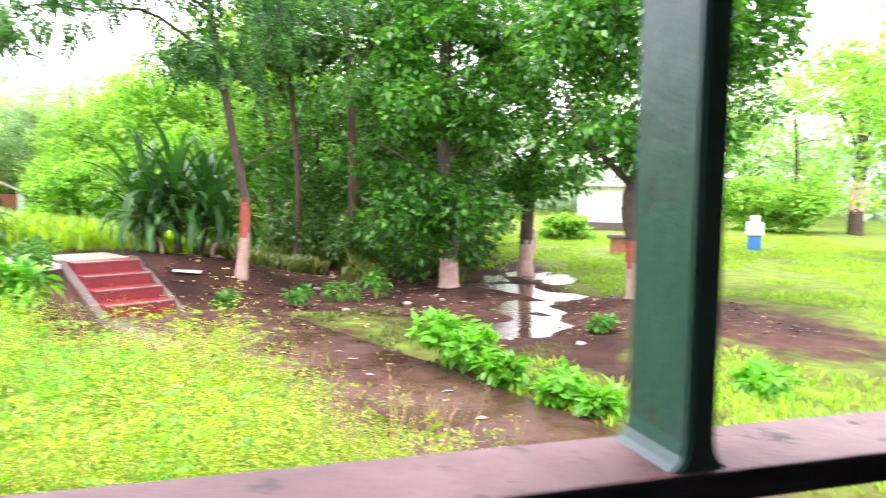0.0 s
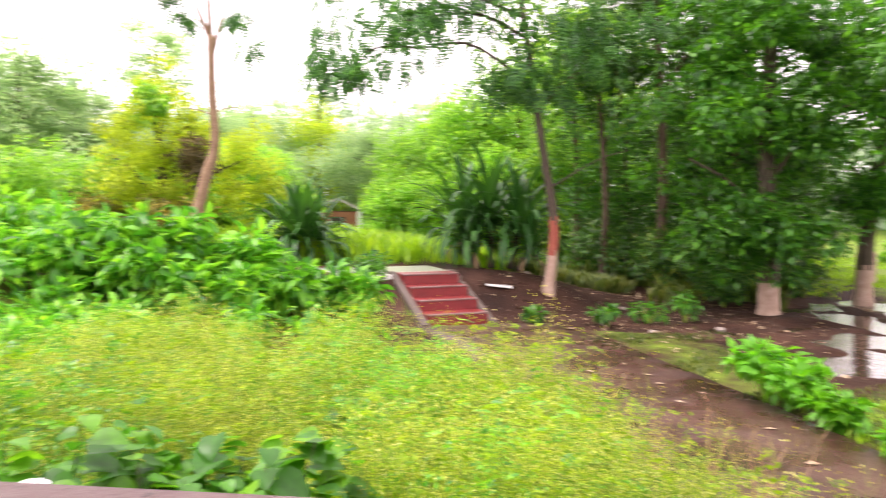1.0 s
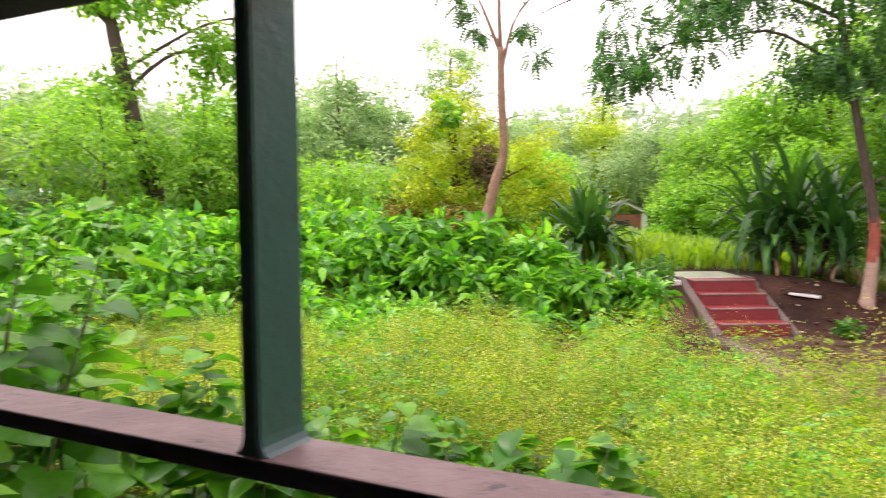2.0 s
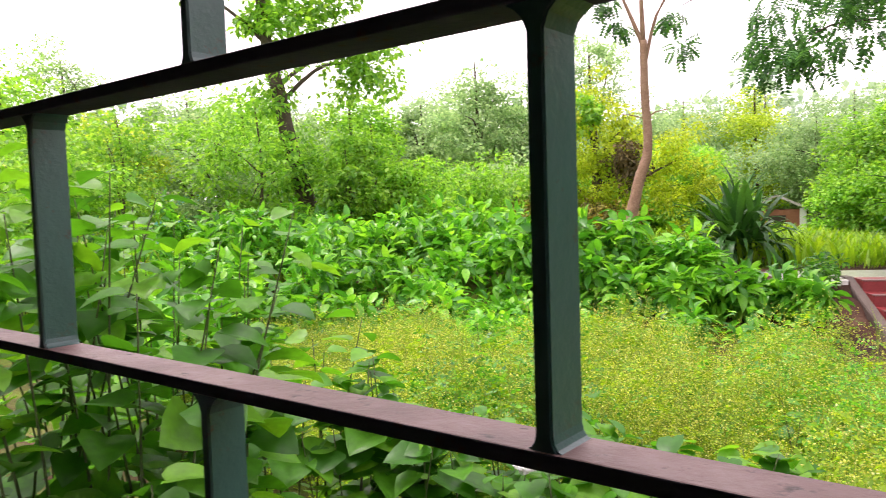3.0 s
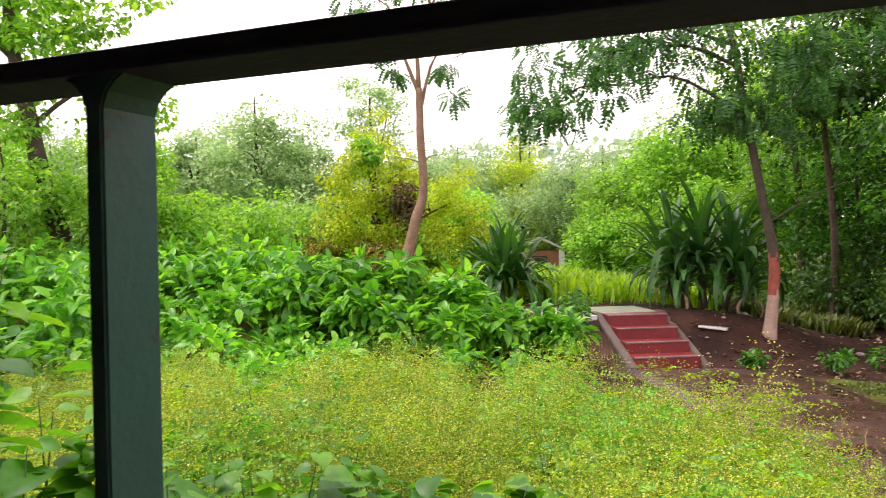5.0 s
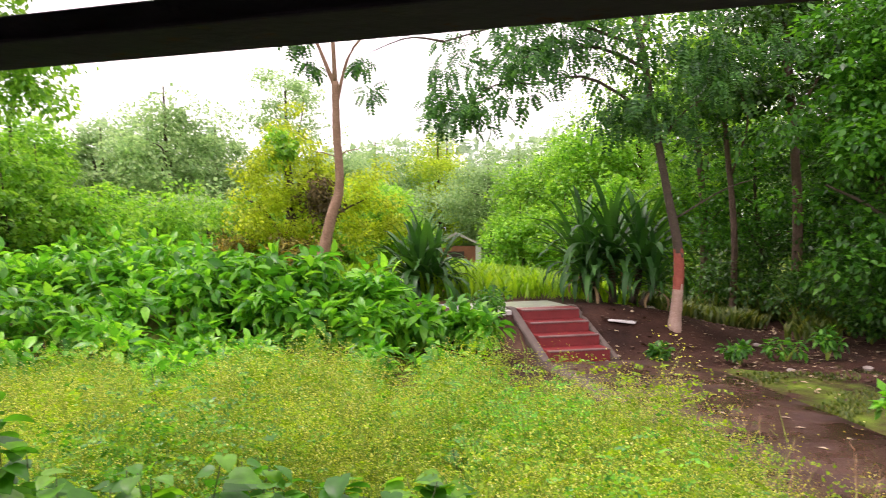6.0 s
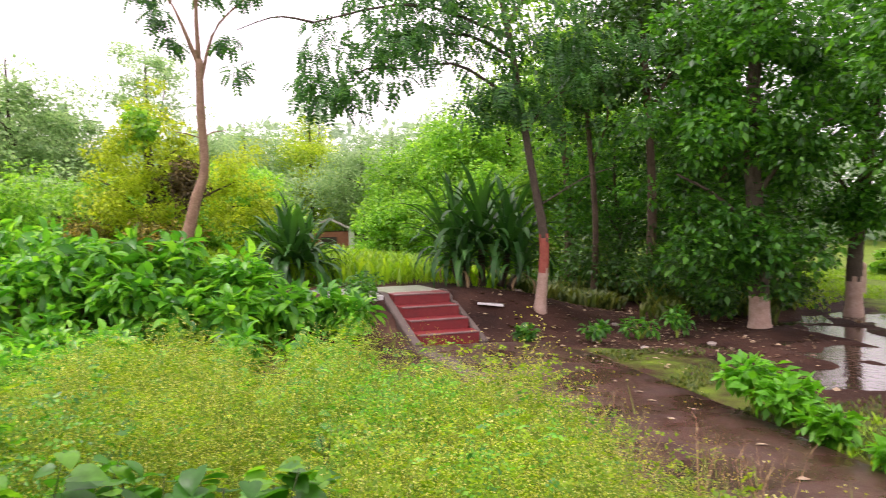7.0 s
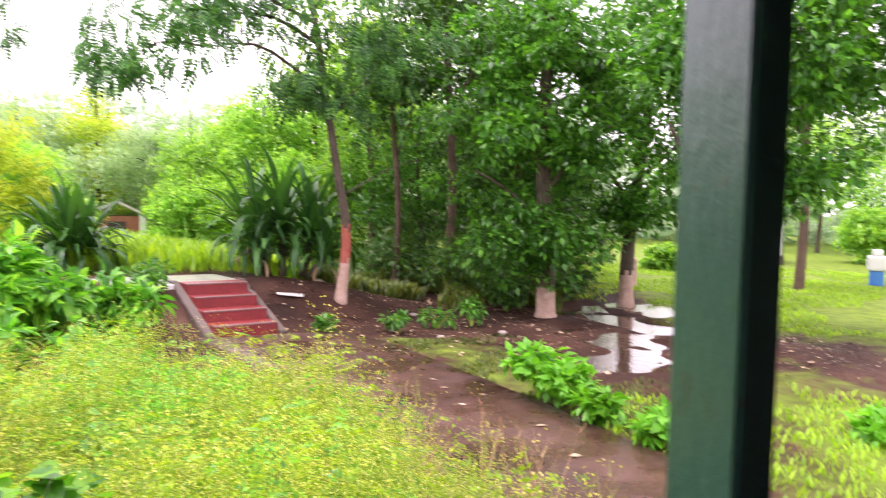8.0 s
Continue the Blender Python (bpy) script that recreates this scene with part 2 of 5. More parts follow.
# ---------------------------------------------------------------- mesh helpers
rng = np.random.default_rng(7)


def mesh_of(name, verts, faces, mats, smooth=False, index=None):
    me = bpy.data.meshes.new(name)
    me.from_pydata([tuple(map(float, v)) for v in verts], [], [tuple(f) for f in faces])
    for m in mats if isinstance(mats, (list, tuple)) else [mats]:
        me.materials.append(M[m])
    if index is not None:
        me.polygons.foreach_set("material_index", np.asarray(index, np.int32))
    if smooth:
        me.polygons.foreach_set("use_smooth", np.ones(len(me.polygons), bool))
    me.update()
    return me


def big_mesh(name, verts, tris, mats, index=None):
    """A mesh of many triangles from arrays."""
    verts, tris = np.asarray(verts, np.float32), np.asarray(tris, np.int32)
    me = bpy.data.meshes.new(name)
    me.vertices.add(len(verts))
    me.vertices.foreach_set("co", verts.ravel())
    me.loops.add(len(tris) * 3)
    me.loops.foreach_set("vertex_index", tris.ravel())
    me.polygons.add(len(tris))
    me.polygons.foreach_set("loop_start", np.arange(0, len(tris) * 3, 3, dtype=np.int32))
    for m in mats if isinstance(mats, (list, tuple)) else [mats]:
        me.materials.append(M[m])
    if index is not None:
        me.polygons.foreach_set("material_index", np.asarray(index, np.int32))
    me.update(calc_edges=True)
    return me


def child(name, me, parent, label="", m=None):
    ob = new(name, me)
    ob.parent = parent
    if m is not None:
        ob.matrix_basis = m
    return tagged(ob, label) if label else ob


def part(name, bm, material, parent, label="", m=None, smooth=False):
    me = bpy.data.meshes.new(name)
    bm.to_mesh(me)
    bm.free()
    me.materials.append(M[material])
    if smooth:
        me.polygons.foreach_set("use_smooth", np.ones(len(me.polygons), bool))
    return child(name, me, parent, label, m)


def box(x0, y0, z0, x1, y1, z1, bevel=0.0, segments=1):
    bm = bmesh.new()
    bmesh.ops.create_cube(bm, size=1.0)
    bmesh.ops.scale(bm, vec=(x1 - x0, y1 - y0, z1 - z0), verts=bm.verts)
    bmesh.ops.translate(bm, vec=((x0 + x1) / 2, (y0 + y1) / 2, (z0 + z1) / 2), verts=bm.verts)
    if bevel:
        bmesh.ops.bevel(bm, geom=bm.edges[:], offset=bevel, segments=segments, affect="EDGES", profile=0.5)
    return bm


def tube(points, radii, sides=8, wobble=0.0):
    """A tapered tube along points: vertices and quads, with closed ends."""
    P = np.asarray(points, float)
    vs, fs = [], []
    for i, p in enumerate(P):
        d = P[min(i + 1, len(P) - 1)] - P[max(i - 1, 0)]
        d = d / (np.linalg.norm(d) + 1e-9)
        a = np.cross(d, (0.3, 0.9, 0.1) if abs(d[2]) > 0.9 else (0, 0, 1.0))
        a /= np.linalg.norm(a)
        c = np.cross(d, a)
        for k in range(sides):
            q = 2 * math.pi * k / sides
            r = radii[i] * (1 + wobble * rng.uniform(-1, 1))
            vs.append(p + r * (math.cos(q) * a + math.sin(q) * c))
    for i in range(len(P) - 1):
        for k in range(sides):
            j = (k + 1) % sides
            fs.append((i * sides + k, i * sides + j, (i + 1) * sides + j, (i + 1) * sides + k))
    fs.append(tuple(range(sides))[::-1])
    fs.append(tuple(range((len(P) - 1) * sides, len(P) * sides)))
    return vs, fs


def smooth_line(points, n):
    """n points on a smooth curve through the given ones."""
    P = np.asarray(points, float)
    t = np.linspace(0, len(P) - 1, n)
    out = []
    for u in t:
        i = min(int(u), len(P) - 2)
        f = u - i
        p0, p1, p2, p3 = P[max(i - 1, 0)], P[i], P[i + 1], P[min(i + 2, len(P) - 1)]
        out.append(0.5 * ((2 * p1) + (p2 - p0) * f + (2 * p0 - 5 * p1 + 4 * p2 - p3) * f**2 + (3 * p1 - p0 - 3 * p2 + p3) * f**3))
    return np.array(out)


# leaf shapes: x across, y along, z up, one unit long
LEAF = (np.array([(0, 0, 0), (0.3, 0.42, 0.07), (0, 0.45, -0.02), (-0.3, 0.42, 0.07), (0, 1, -0.13)]), np.array([(0, 1, 2), (1, 4, 2), (4, 3, 2), (3, 0, 2)]))
CHIP = (np.array([(0, 0, 0), (0.36, 0.5, 0.05), (0, 1, -0.08), (-0.36, 0.5, 0.05)]), np.array([(0, 1, 2), (0, 2, 3)]))
LANCE = (np.array([(0, 0, 0), (0.15, 0.16, 0.05), (-0.15, 0.16, 0.05), (0, 0.2, 0), (0.24, 0.42, 0.07), (-0.24, 0.42, 0.07), (0, 0.45, -0.01), (0.16, 0.74, 0.0), (-0.16, 0.74, 0.0), (0, 0.75, -0.08), (0, 1, -0.2)]),
         np.array([(0, 1, 3), (0, 3, 2), (1, 4, 6), (1, 6, 3), (2, 3, 6), (2, 6, 5), (4, 7, 9), (4, 9, 6), (5, 6, 9), (5, 9, 8), (7, 10, 9), (8, 9, 10)]))
NARROW = (np.array([(0, 0, 0), (0.13, 0.35, 0.03), (-0.13, 0.35, 0.03), (0.09, 0.7, -0.04), (-0.09, 0.7, -0.04), (0, 1, -0.22)]), np.array([(0, 1, 2), (1, 3, 2), (3, 4, 2), (3, 5, 4)]))


def feather(pairs=7, length=0.3, width=0.11):
    """A compound leaf: a bent stalk with leaflets in pairs."""
    vs, fs = [], []
    for i in range(pairs):
        y = 0.15 + 0.8 * i / (pairs - 1)
        z = -0.35 * y * y
        for s in (-1, 1):
            b = len(vs)
            L = length * (1 - 0.35 * abs(i / (pairs - 1) - 0.4))
            vs += [(0, y, z), (s * L * 0.45, y + width * 0.7, z + 0.01), (s * L, y + width * 0.4, z - 0.09), (s * L * 0.5, y - width * 0.35, z - 0.02)]
            fs += [(b, b + 1, b + 2), (b, b + 2, b + 3)]
    return np.array(vs), np.array(fs)


FROND = feather(5, 0.42, 0.24)


def scatter(shape, places, along, up, sizes):
    """Copies of a leaf shape: lengthwise directions, upward hints and lengths, as arrays of vertices and triangles."""
    V, F = shape
    y = along / (np.linalg.norm(along, axis=1, keepdims=True) + 1e-9)
    x = np.cross(y, up)
    x /= np.linalg.norm(x, axis=1, keepdims=True) + 1e-9
    z = np.cross(x, y)
    s = np.asarray(sizes)[:, None, None]
    out = places[:, None] + s * (V[None, :, :1] * x[:, None] + V[None, :, 1:2] * y[:, None] + V[None, :, 2:] * z[:, None])
    tri = F[None] + (np.arange(len(places)) * len(V))[:, None, None]
    return out.reshape(-1, 3), tri.reshape(-1, 3)


def sphere_dirs(n):
    d = rng.normal(size=(n, 3))
    return d / np.linalg.norm(d, axis=1, keepdims=True)


def clump_leaves(centres, radii, per, size, droop=0.3, flat=0.55, spread=0.35):
    """Places, directions, upward hints and sizes of leaves in clumps, denser towards each clump's skin."""
    n = len(centres) * per
    c = np.repeat(centres, per, 0)
    r = np.repeat(radii, per)[:, None]
    d = sphere_dirs(n)
    d[:, 2] *= flat
    p = c + d * r * rng.uniform(0.35, 1.0, (n, 1)) ** 0.6
    along = d + rng.normal(0, 0.5, (n, 3))
    along[:, 2] -= droop
    up = np.tile((0, 0, 1.0), (n, 1)) + rng.normal(0, spread, (n, 3))
    return p, along, up, size * rng.uniform(0.6, 1.3, n)


def envelope(n, centre, half, low=-1.0, skin=0.45):
    """Clump centres in an uneven ellipsoid."""
    out = []
    k = rng.uniform(0, 100)
    while len(out) < n:
        d = sphere_dirs(1)[0]
        if d[2] < low:
            continue
        bulge = 0.84 + 0.62 * noise.noise(Vector(d * 1.9) + Vector((k, 0, 0)))
        out.append(np.asarray(centre) + d * np.asarray(half) * bulge * rng.uniform(skin, 1.0))
    return np.array(out)


# ---------------------------------------------------------------- the lie of the land
ST = np.array((-4.15, 9.2))          # foot of the steps, at the kerb's corner
E_ = np.array((0.694, 0.72))          # across the steps
U_ = np.array((-0.72, 0.694))         # up the steps
RISE, RUN, WIDE = 0.61, 1.36, 0.9


def step01(x):
    x = np.clip(x, 0, 1)
    return x * x * (3 - 2 * x)


def land(x, y):
    """Height of the ground: a yard at 0, a terrace beyond the steps, a bank that sinks to the yard."""
    x, y = np.asarray(x, float), np.asarray(y, float)
    u = (x - ST[0]) * E_[0] + (y - ST[1]) * E_[1]
    v = (x - ST[0]) * U_[0] + (y - ST[1]) * U_[1]
    edge = np.where(u > WIDE, 0.15 * (u - WIDE), 0.0)
    bank = step01((v + 0.1 - edge * 0.2) / 1.45) * (1 - step01((u - 1.0) / 4.2))
    h = RISE * bank
    h = h * np.where((u > -0.08) & (u < WIDE + 0.05) & (v < RUN + 0.05), 0.0, 1.0)
    r = np.hypot(x, y)
    h = h + 0.035 * (np.sin(1.3 * x + 0.4) * np.sin(1.1 * y + 1.0)) * step01((r - 3) / 4) * (1 - np.exp(-(v / 1.2) ** 2) * (u < 2.5))
    # hollows that hold the puddles, and the earth heaped round one trunk
    dip = np.zeros_like(h)
    wx = x + 0.22 * np.sin(2.9 * y + 1.0) + 0.12 * np.sin(6.3 * y + 4.0 * x)
    wy = y + 0.3 * np.sin(3.7 * x + 0.5) + 0.14 * np.sin(8.1 * x - 3.0 * y)
    for cx, cy, rx, ry, deep in ((1.15, 9.6, 0.55, 0.9, 0.14), (1.5, 11.0, 0.72, 1.1, 0.14), (1.6, 12.6, 0.75, 1.1, 0.13), (2.35, 14.8, 0.7, 1.1, 0.13), (0.6, 11.9, 0.5, 0.34, 0.13), (-0.22, 10.75, 0.4, 0.3, 0.12), (0.65, 13.9, 0.42, 0.4, 0.12)):
        dip = np.maximum(dip, deep * np.exp(-(((wx - cx) / rx) ** 2 + ((wy - cy) / ry) ** 2) ** 1.5))
    h = h - dip
    h = h + 0.17 * np.exp(-(((x - 2.75) / 1.0) ** 2 + ((y - 10.3) / 1.1) ** 2))
    h = h + 0.1 * np.exp(-(((x + 3.0) / 0.9) ** 2 + ((y - 11.3) / 0.9) ** 2))
    return h + 0.004 * np.maximum(r - 40, 0)


def ground_z(x, y):
    return float(land(x, y))


# ---------------------------------------------------------------- ground
def build_ground():
    radii = np.concatenate([np.linspace(0.6, 14, 120), np.geomspace(14.3, 900, 60)])
    ang = np.linspace(0, 2 * math.pi, 480, endpoint=False)
    R, A = np.meshgrid(radii, ang, indexing="ij")
    X, Y = R * np.cos(A), R * np.sin(A)
    Z = land(X, Y)
    rough = np.array([0.03 * noise.noise(Vector((x * 1.7, y * 1.7, 0))) + 0.016 * noise.noise(Vector((x * 5.1, y * 5.1, 3.0))) for x, y in zip(X.ravel(), Y.ravel())]).reshape(X.shape)
    hollow = np.exp(-(((X - 0.7) / 1.7) ** 2 + ((Y - 11.0) / 3.0) ** 2))
    rough = rough + hollow * np.array([0.02 * noise.noise(Vector((x * 1.1 + 4, y * 1.6, 7.0))) + 0.022 * noise.noise(Vector((x * 3.0, y * 4.0, 2.0))) for x, y in zip(X.ravel(), Y.ravel())]).reshape(X.shape)
    Z = Z + rough - 0.03
    v = np.stack([X, Y, Z], -1).reshape(-1, 3)
    n, m = X.shape
    i, j = np.meshgrid(np.arange(n - 1), np.arange(m), indexing="ij")
    a, b, c, d = i * m + j, (i + 1) * m + j, (i + 1) * m + (j + 1) % m, i * m + (j + 1) % m
    tris = np.concatenate([np.stack([a, b, c], -1).reshape(-1, 3), np.stack([a, c, d], -1).reshape(-1, 3)])
    # the small disc under the house
    centre = len(v)
    v = np.concatenate([v, [(0, 0, -0.03)]])
    k = np.arange(m)
    tris = np.concatenate([tris, np.stack([k, (k + 1) % m, np.full(m, centre)], -1)])
    me = big_mesh("ground", v, tris, "ground")
    # turf: everywhere far off and on the lawns, thin on the bank and under the trees
    x, y = v[:, 0], v[:, 1]
    far = step01((np.hypot(x, y) - 16) / 6)
    lawn = step01((x - 1.6) / 1.0) * step01((y - 3) / 2) * (1 - np.exp(-(((x - 2.6) / 1.3) ** 2 + ((y - 10.3) / 1.9) ** 2))) * (1 - np.exp(-(((x - 4.2) / 1.3) ** 2 + ((y - 9.3) / 2.4) ** 2)))
    verge = np.exp(-(((x + 0.55) * 0.8 + (y - 8.6) * 0.6) / 0.7) ** 2) * (x > -2.6) * (y < 10)
    terrace = step01((-6.2 - x) / 1.0) * step01((y - 10.5) / 1.0)
    weeds = (x < -0.6) * (y < 8.2) * 0.25
    t = np.clip(np.maximum.reduce([far * 0.6, lawn * 0.5, verge * 0.32, terrace * 0.6, weeds]), 0, 1)
    at = me.attributes.new("turf", "FLOAT", "POINT")
    at.data.foreach_set("value", t.astype(np.float32))
    me.polygons.foreach_set("use_smooth", np.ones(len(me.polygons), bool))
    tagged(new("ground", me), "brown soil yard with mossy turf, rising to a terrace", "ground", kind="structure")


build_ground()


def build_path():
    """The wet path in cast slabs, with an uneven broken edge."""
    right = smooth_line([(2.1, 3.9), (1.23, 5.2), (0.9, 5.68), (-0.2, 7.28), (-1.84, 9.37), (-2.75, 10.1)], 44)
    left = right + np.array([(-1.45, -1.1)]) * np.linspace(1.0, 1.12, 44)[:, None]
    left[-8:] = left[-8:] * 0.4 + 0.6 * np.linspace(left[-8], ST + (-0.15, -0.05), 8)
    vs, fs = [], []
    for i in range(44):
        jr = 0.05 * noise.noise(Vector((i * 0.9, 3, 0)))
        for z in (0.012, -0.08):
            for k in range(7):
                p = left[i] + (right[i] + (jr, jr) - left[i]) * k / 6
                vs.append((p[0], p[1], z + 0.01 * noise.noise(Vector((p[0] * 2, p[1] * 2, 1))) + max(ground_z(*p), 0) * 0.0))
    for i in range(43):
        o, q = i * 14, (i + 1) * 14
        for k in range(6):
            fs.append((o + k, o + k + 1, q + k + 1, q + k))
        fs.append((o + 6, o + 13, q + 13, q + 6))
        fs.append((o + 7, o, q, q + 7))
    path = new("path", mesh_of("path", vs, fs, "path", smooth=True))
    tagged(path, "wet brown cement garden path with worn broken edges", "path", kind="structure")


build_path()


def build_water():
    """Standing rain water that fills the hollow; the uneven ground cuts its shore."""
    n = 40
    vs = [(1.0, 11.6, -0.095)] + [(1.0 + 2.3 * math.cos(a), 11.6 + 5.0 * math.sin(a), -0.095) for a in np.linspace(0, 2 * math.pi, n, endpoint=False)]
    fs = [(0, 1 + i, 1 + (i + 1) % n) for i in range(n)]
    tagged(new("puddle", mesh_of("puddle", vs, fs, "water")), "shallow rain puddle reflecting the white sky", "puddle", kind="structure")


build_water()


# ---------------------------------------------------------------- steps
def at_steps(u, v, z=0.0):
    p = ST + E_ * u + U_ * v
    return Vector((p[0], p[1], z))


def build_steps():
    root = tagged(new("garden_steps"), "four red oxide cement steps with pale worn nosings and cement kerbs", "steps")
    turn = Matrix.Translation((ST[0], ST[1], 0)) @ Matrix.Rotation(math.atan2(E_[1], E_[0]), 4, "Z")
    root.matrix_basis = turn
    n, rise, tread = 4, RISE / 4, RUN / 4
    for i in range(n):
        part("riser", box(0.0, i * tread, -0.05 if i == 0 else i * rise - 0.05, WIDE, RUN + 0.02, (i + 1) * rise - 0.014, 0.004), "red_oxide", root)
        slab = part("tread", box(0.0, i * tread + 0.07, (i + 1) * rise - 0.014, WIDE, (i + 1) * tread + 0.02, (i + 1) * rise - 0.002, 0.003), "red_oxide", root)
        part("nosing", box(0.0, i * tread - 0.012, (i + 1) * rise - 0.022, WIDE, i * tread + 0.07, (i + 1) * rise, 0.008, 2), "nosing", slab, "pale worn step edge")
    for u0, u1, name in ((-0.13, 0.0, "kerb"), (WIDE, WIDE + 0.1, "kerb")):
        bm = bmesh.new()
        prof = [(-0.1, -0.06), (-0.1, 0.03), (RUN - 0.03, RISE + 0.01), (RUN + 0.2, RISE + 0.01), (RUN + 0.2, -0.06)]
        a = [bm.verts.new((u0, v, z)) for v, z in prof]
        c = [bm.verts.new((u1, v, z)) for v, z in prof]
        bm.faces.new(a[::-1])
        bm.faces.new(c)
        for k in range(5):
            j = (k + 1) % 5
            bm.faces.new((a[k], a[j], c[j], c[k]))
        bmesh.ops.recalc_face_normals(bm, faces=bm.faces)
        bmesh.ops.bevel(bm, geom=bm.edges[:], offset=0.012, segments=2, affect="EDGES")
        part(name, bm, "cement", root, "worn sloping cement kerb")
    # the wet landing at the top, its white sky reflection put into the colour
    land_ob = tagged(new("landing"), "wet cement landing at the head of the steps, whitened for sky reflection", "landing", kind="structure")
    land_ob.matrix_basis = turn
    part("slab", box(-0.95, RUN + 0.02, RISE - 0.5, WIDE + 0.02, RUN + 1.0, RISE - 0.002, 0.012, 2), "landing", land_ob)
    part("slab", box(-0.95, RUN - 0.25, RISE - 0.6, -0.14, RUN + 0.01, RISE - 0.006, 0.012, 2), "landing", land_ob)


# base whitened to imitate sky reflected on the wet landing
M["landing"] = rough_stuff("wet_landing", (0.5, 0.48, 0.46), (0.64, 0.62, 0.6), (0.76, 0.74, 0.72), 3.0, 0.1, 0.05, 30.0)
build_steps()


# ---------------------------------------------------------------- house: the wall with the window, and the room behind the camera
N_YAW = radians(17.25)
WALL = Matrix.Translation((0, 0, EYE)) @ Matrix.Rotation(N_YAW, 4, "Z")   # x along the wall, y outwards, z up from eye height
GAP = 0.189                                                                # eye to the grille's inner face


def setting(name, bm, material, label, category):
    me = bpy.data.meshes.new(name)
    bm.to_mesh(me)
    bm.free()
    me.materials.append(M[material])
    ob = new(name, me)
    ob.matrix_basis = WALL
    return tagged(ob, label, category, kind="structure")


def build_room():
    y0, y1, lo, hi = GAP - 0.09, GAP + 0.13, -1.45, 1.55
    l, r, b, t = -1.55, 1.05, -0.62, 0.68
    bm = bmesh.new()
    for x0, x1, z0, z1 in ((-3.2, l, -1.85, hi), (r, 2.6, -1.85, hi), (l, r, -1.85, b), (l, r, t, hi)):
        k = box(x0, y0, z0, x1, y1, z1)
        tmp = bpy.data.meshes.new("tmp")
        k.to_mesh(tmp)
        k.free()
        bm.from_mesh(tmp)
        bpy.data.meshes.remove(tmp)
    setting("wall_north", bm, "plaster", "pale plastered wall with a wide window opening", "wall")
    setting("wall_south", box(-3.2, -3.2, lo, 2.6, -3.0, hi), "plaster", "plain pale plastered wall", "wall")
    setting("wall_east", box(2.6, -3.2, lo, 2.8, y1, hi), "plaster", "plain pale plastered wall", "wall")
    setting("wall_west", box(-3.4, -3.2, lo, -3.2, y1, hi), "plaster", "plain pale plastered wall", "wall")
    setting("floor", box(-3.4, -3.2, lo - 0.15, 2.8, y0, lo), "cement", "grey cement room floor", "floor")
    setting("ceiling", box(-3.4, -3.2, hi, 2.8, y1 + 0.02, hi + 0.12), "plaster", "plain pale ceiling slab", "ceiling")


build_room()

BAR_W, BAR_D = 0.0072, 0.0262
RAIL_TOPS = [-0.5915, -0.4235, -0.2555, -0.087, 0.0813, 0.249, 0.417, 0.585]
BAR_S = [-1.395, -0.9975, -0.6, -0.1995, 0.181, 0.5785, 0.976]


def fillet_bar(z0, z1):
    """An upright flat bar between two rails, flared at both ends where it is welded."""
    bm = bmesh.new()
    h = BAR_W / 2
    low = [(0.0, 0.0035), (0.001, 0.0018), (0.003, 0.0006), (0.006, 0.0)]
    top = [(0.0, 0.0085), (0.002, 0.005), (0.005, 0.002), (0.010, 0.0)]
    steps = [(z0 + d, f) for d, f in low] + [(z1 - d, f) for d, f in top[::-1]]
    rows = [[bm.verts.new((x, y, z)) for x, y in ((-h - f, 0.0012), (h + f, 0.0012), (h + f, BAR_D - 0.0012), (-h - f, BAR_D - 0.0012))] for z, f in steps]
    for a, c in zip(rows, rows[1:]):
        for k in range(4):
            j = (k + 1) % 4
            bm.faces.new((a[k], a[j], c[j], c[k]))
    bm.faces.new(rows[0][::-1])
    bm.faces.new(rows[-1])
    long_edges = [e for e in bm.edges if abs(e.verts[0].co.z - e.verts[1].co.z) > 1e-5]
    bmesh.ops.bevel(bm, geom=long_edges, offset=0.0008, segments=2, affect="EDGES")
    return bm


def build_grille():
    root = tagged(new("window_grille"), "dark green painted steel window grille with rust-worn brown rails", "grille")
    root.matrix_basis = WALL @ Matrix.Translation((0, GAP, 0))
    bm = fillet_bar(0.0, 0.168 - BAR_W)
    me = bpy.data.meshes.new("bar")
    bm.to_mesh(me)
    bm.free()
    me.materials.append(M["grille"])
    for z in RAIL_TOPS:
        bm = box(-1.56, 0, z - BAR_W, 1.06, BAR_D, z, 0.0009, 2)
        # tops keep the worn brown, all other faces the shade-dark paint
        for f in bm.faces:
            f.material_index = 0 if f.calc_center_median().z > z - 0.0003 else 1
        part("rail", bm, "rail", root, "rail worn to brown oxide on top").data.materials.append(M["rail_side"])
    for i, z in enumerate(RAIL_TOPS[:-1]):
        shift = 0.0 if i % 2 == 1 else 0.19
        for s in BAR_S:
            if -1.54 < s + BAR_W / 2 + shift < 1.04:
                child("bar", me, root, m=Matrix.Translation((s + BAR_W / 2 + shift, 0, z)))


build_grille()


# ---------------------------------------------------------------- weeds
FERN = feather(3, 0.36, 0.22)


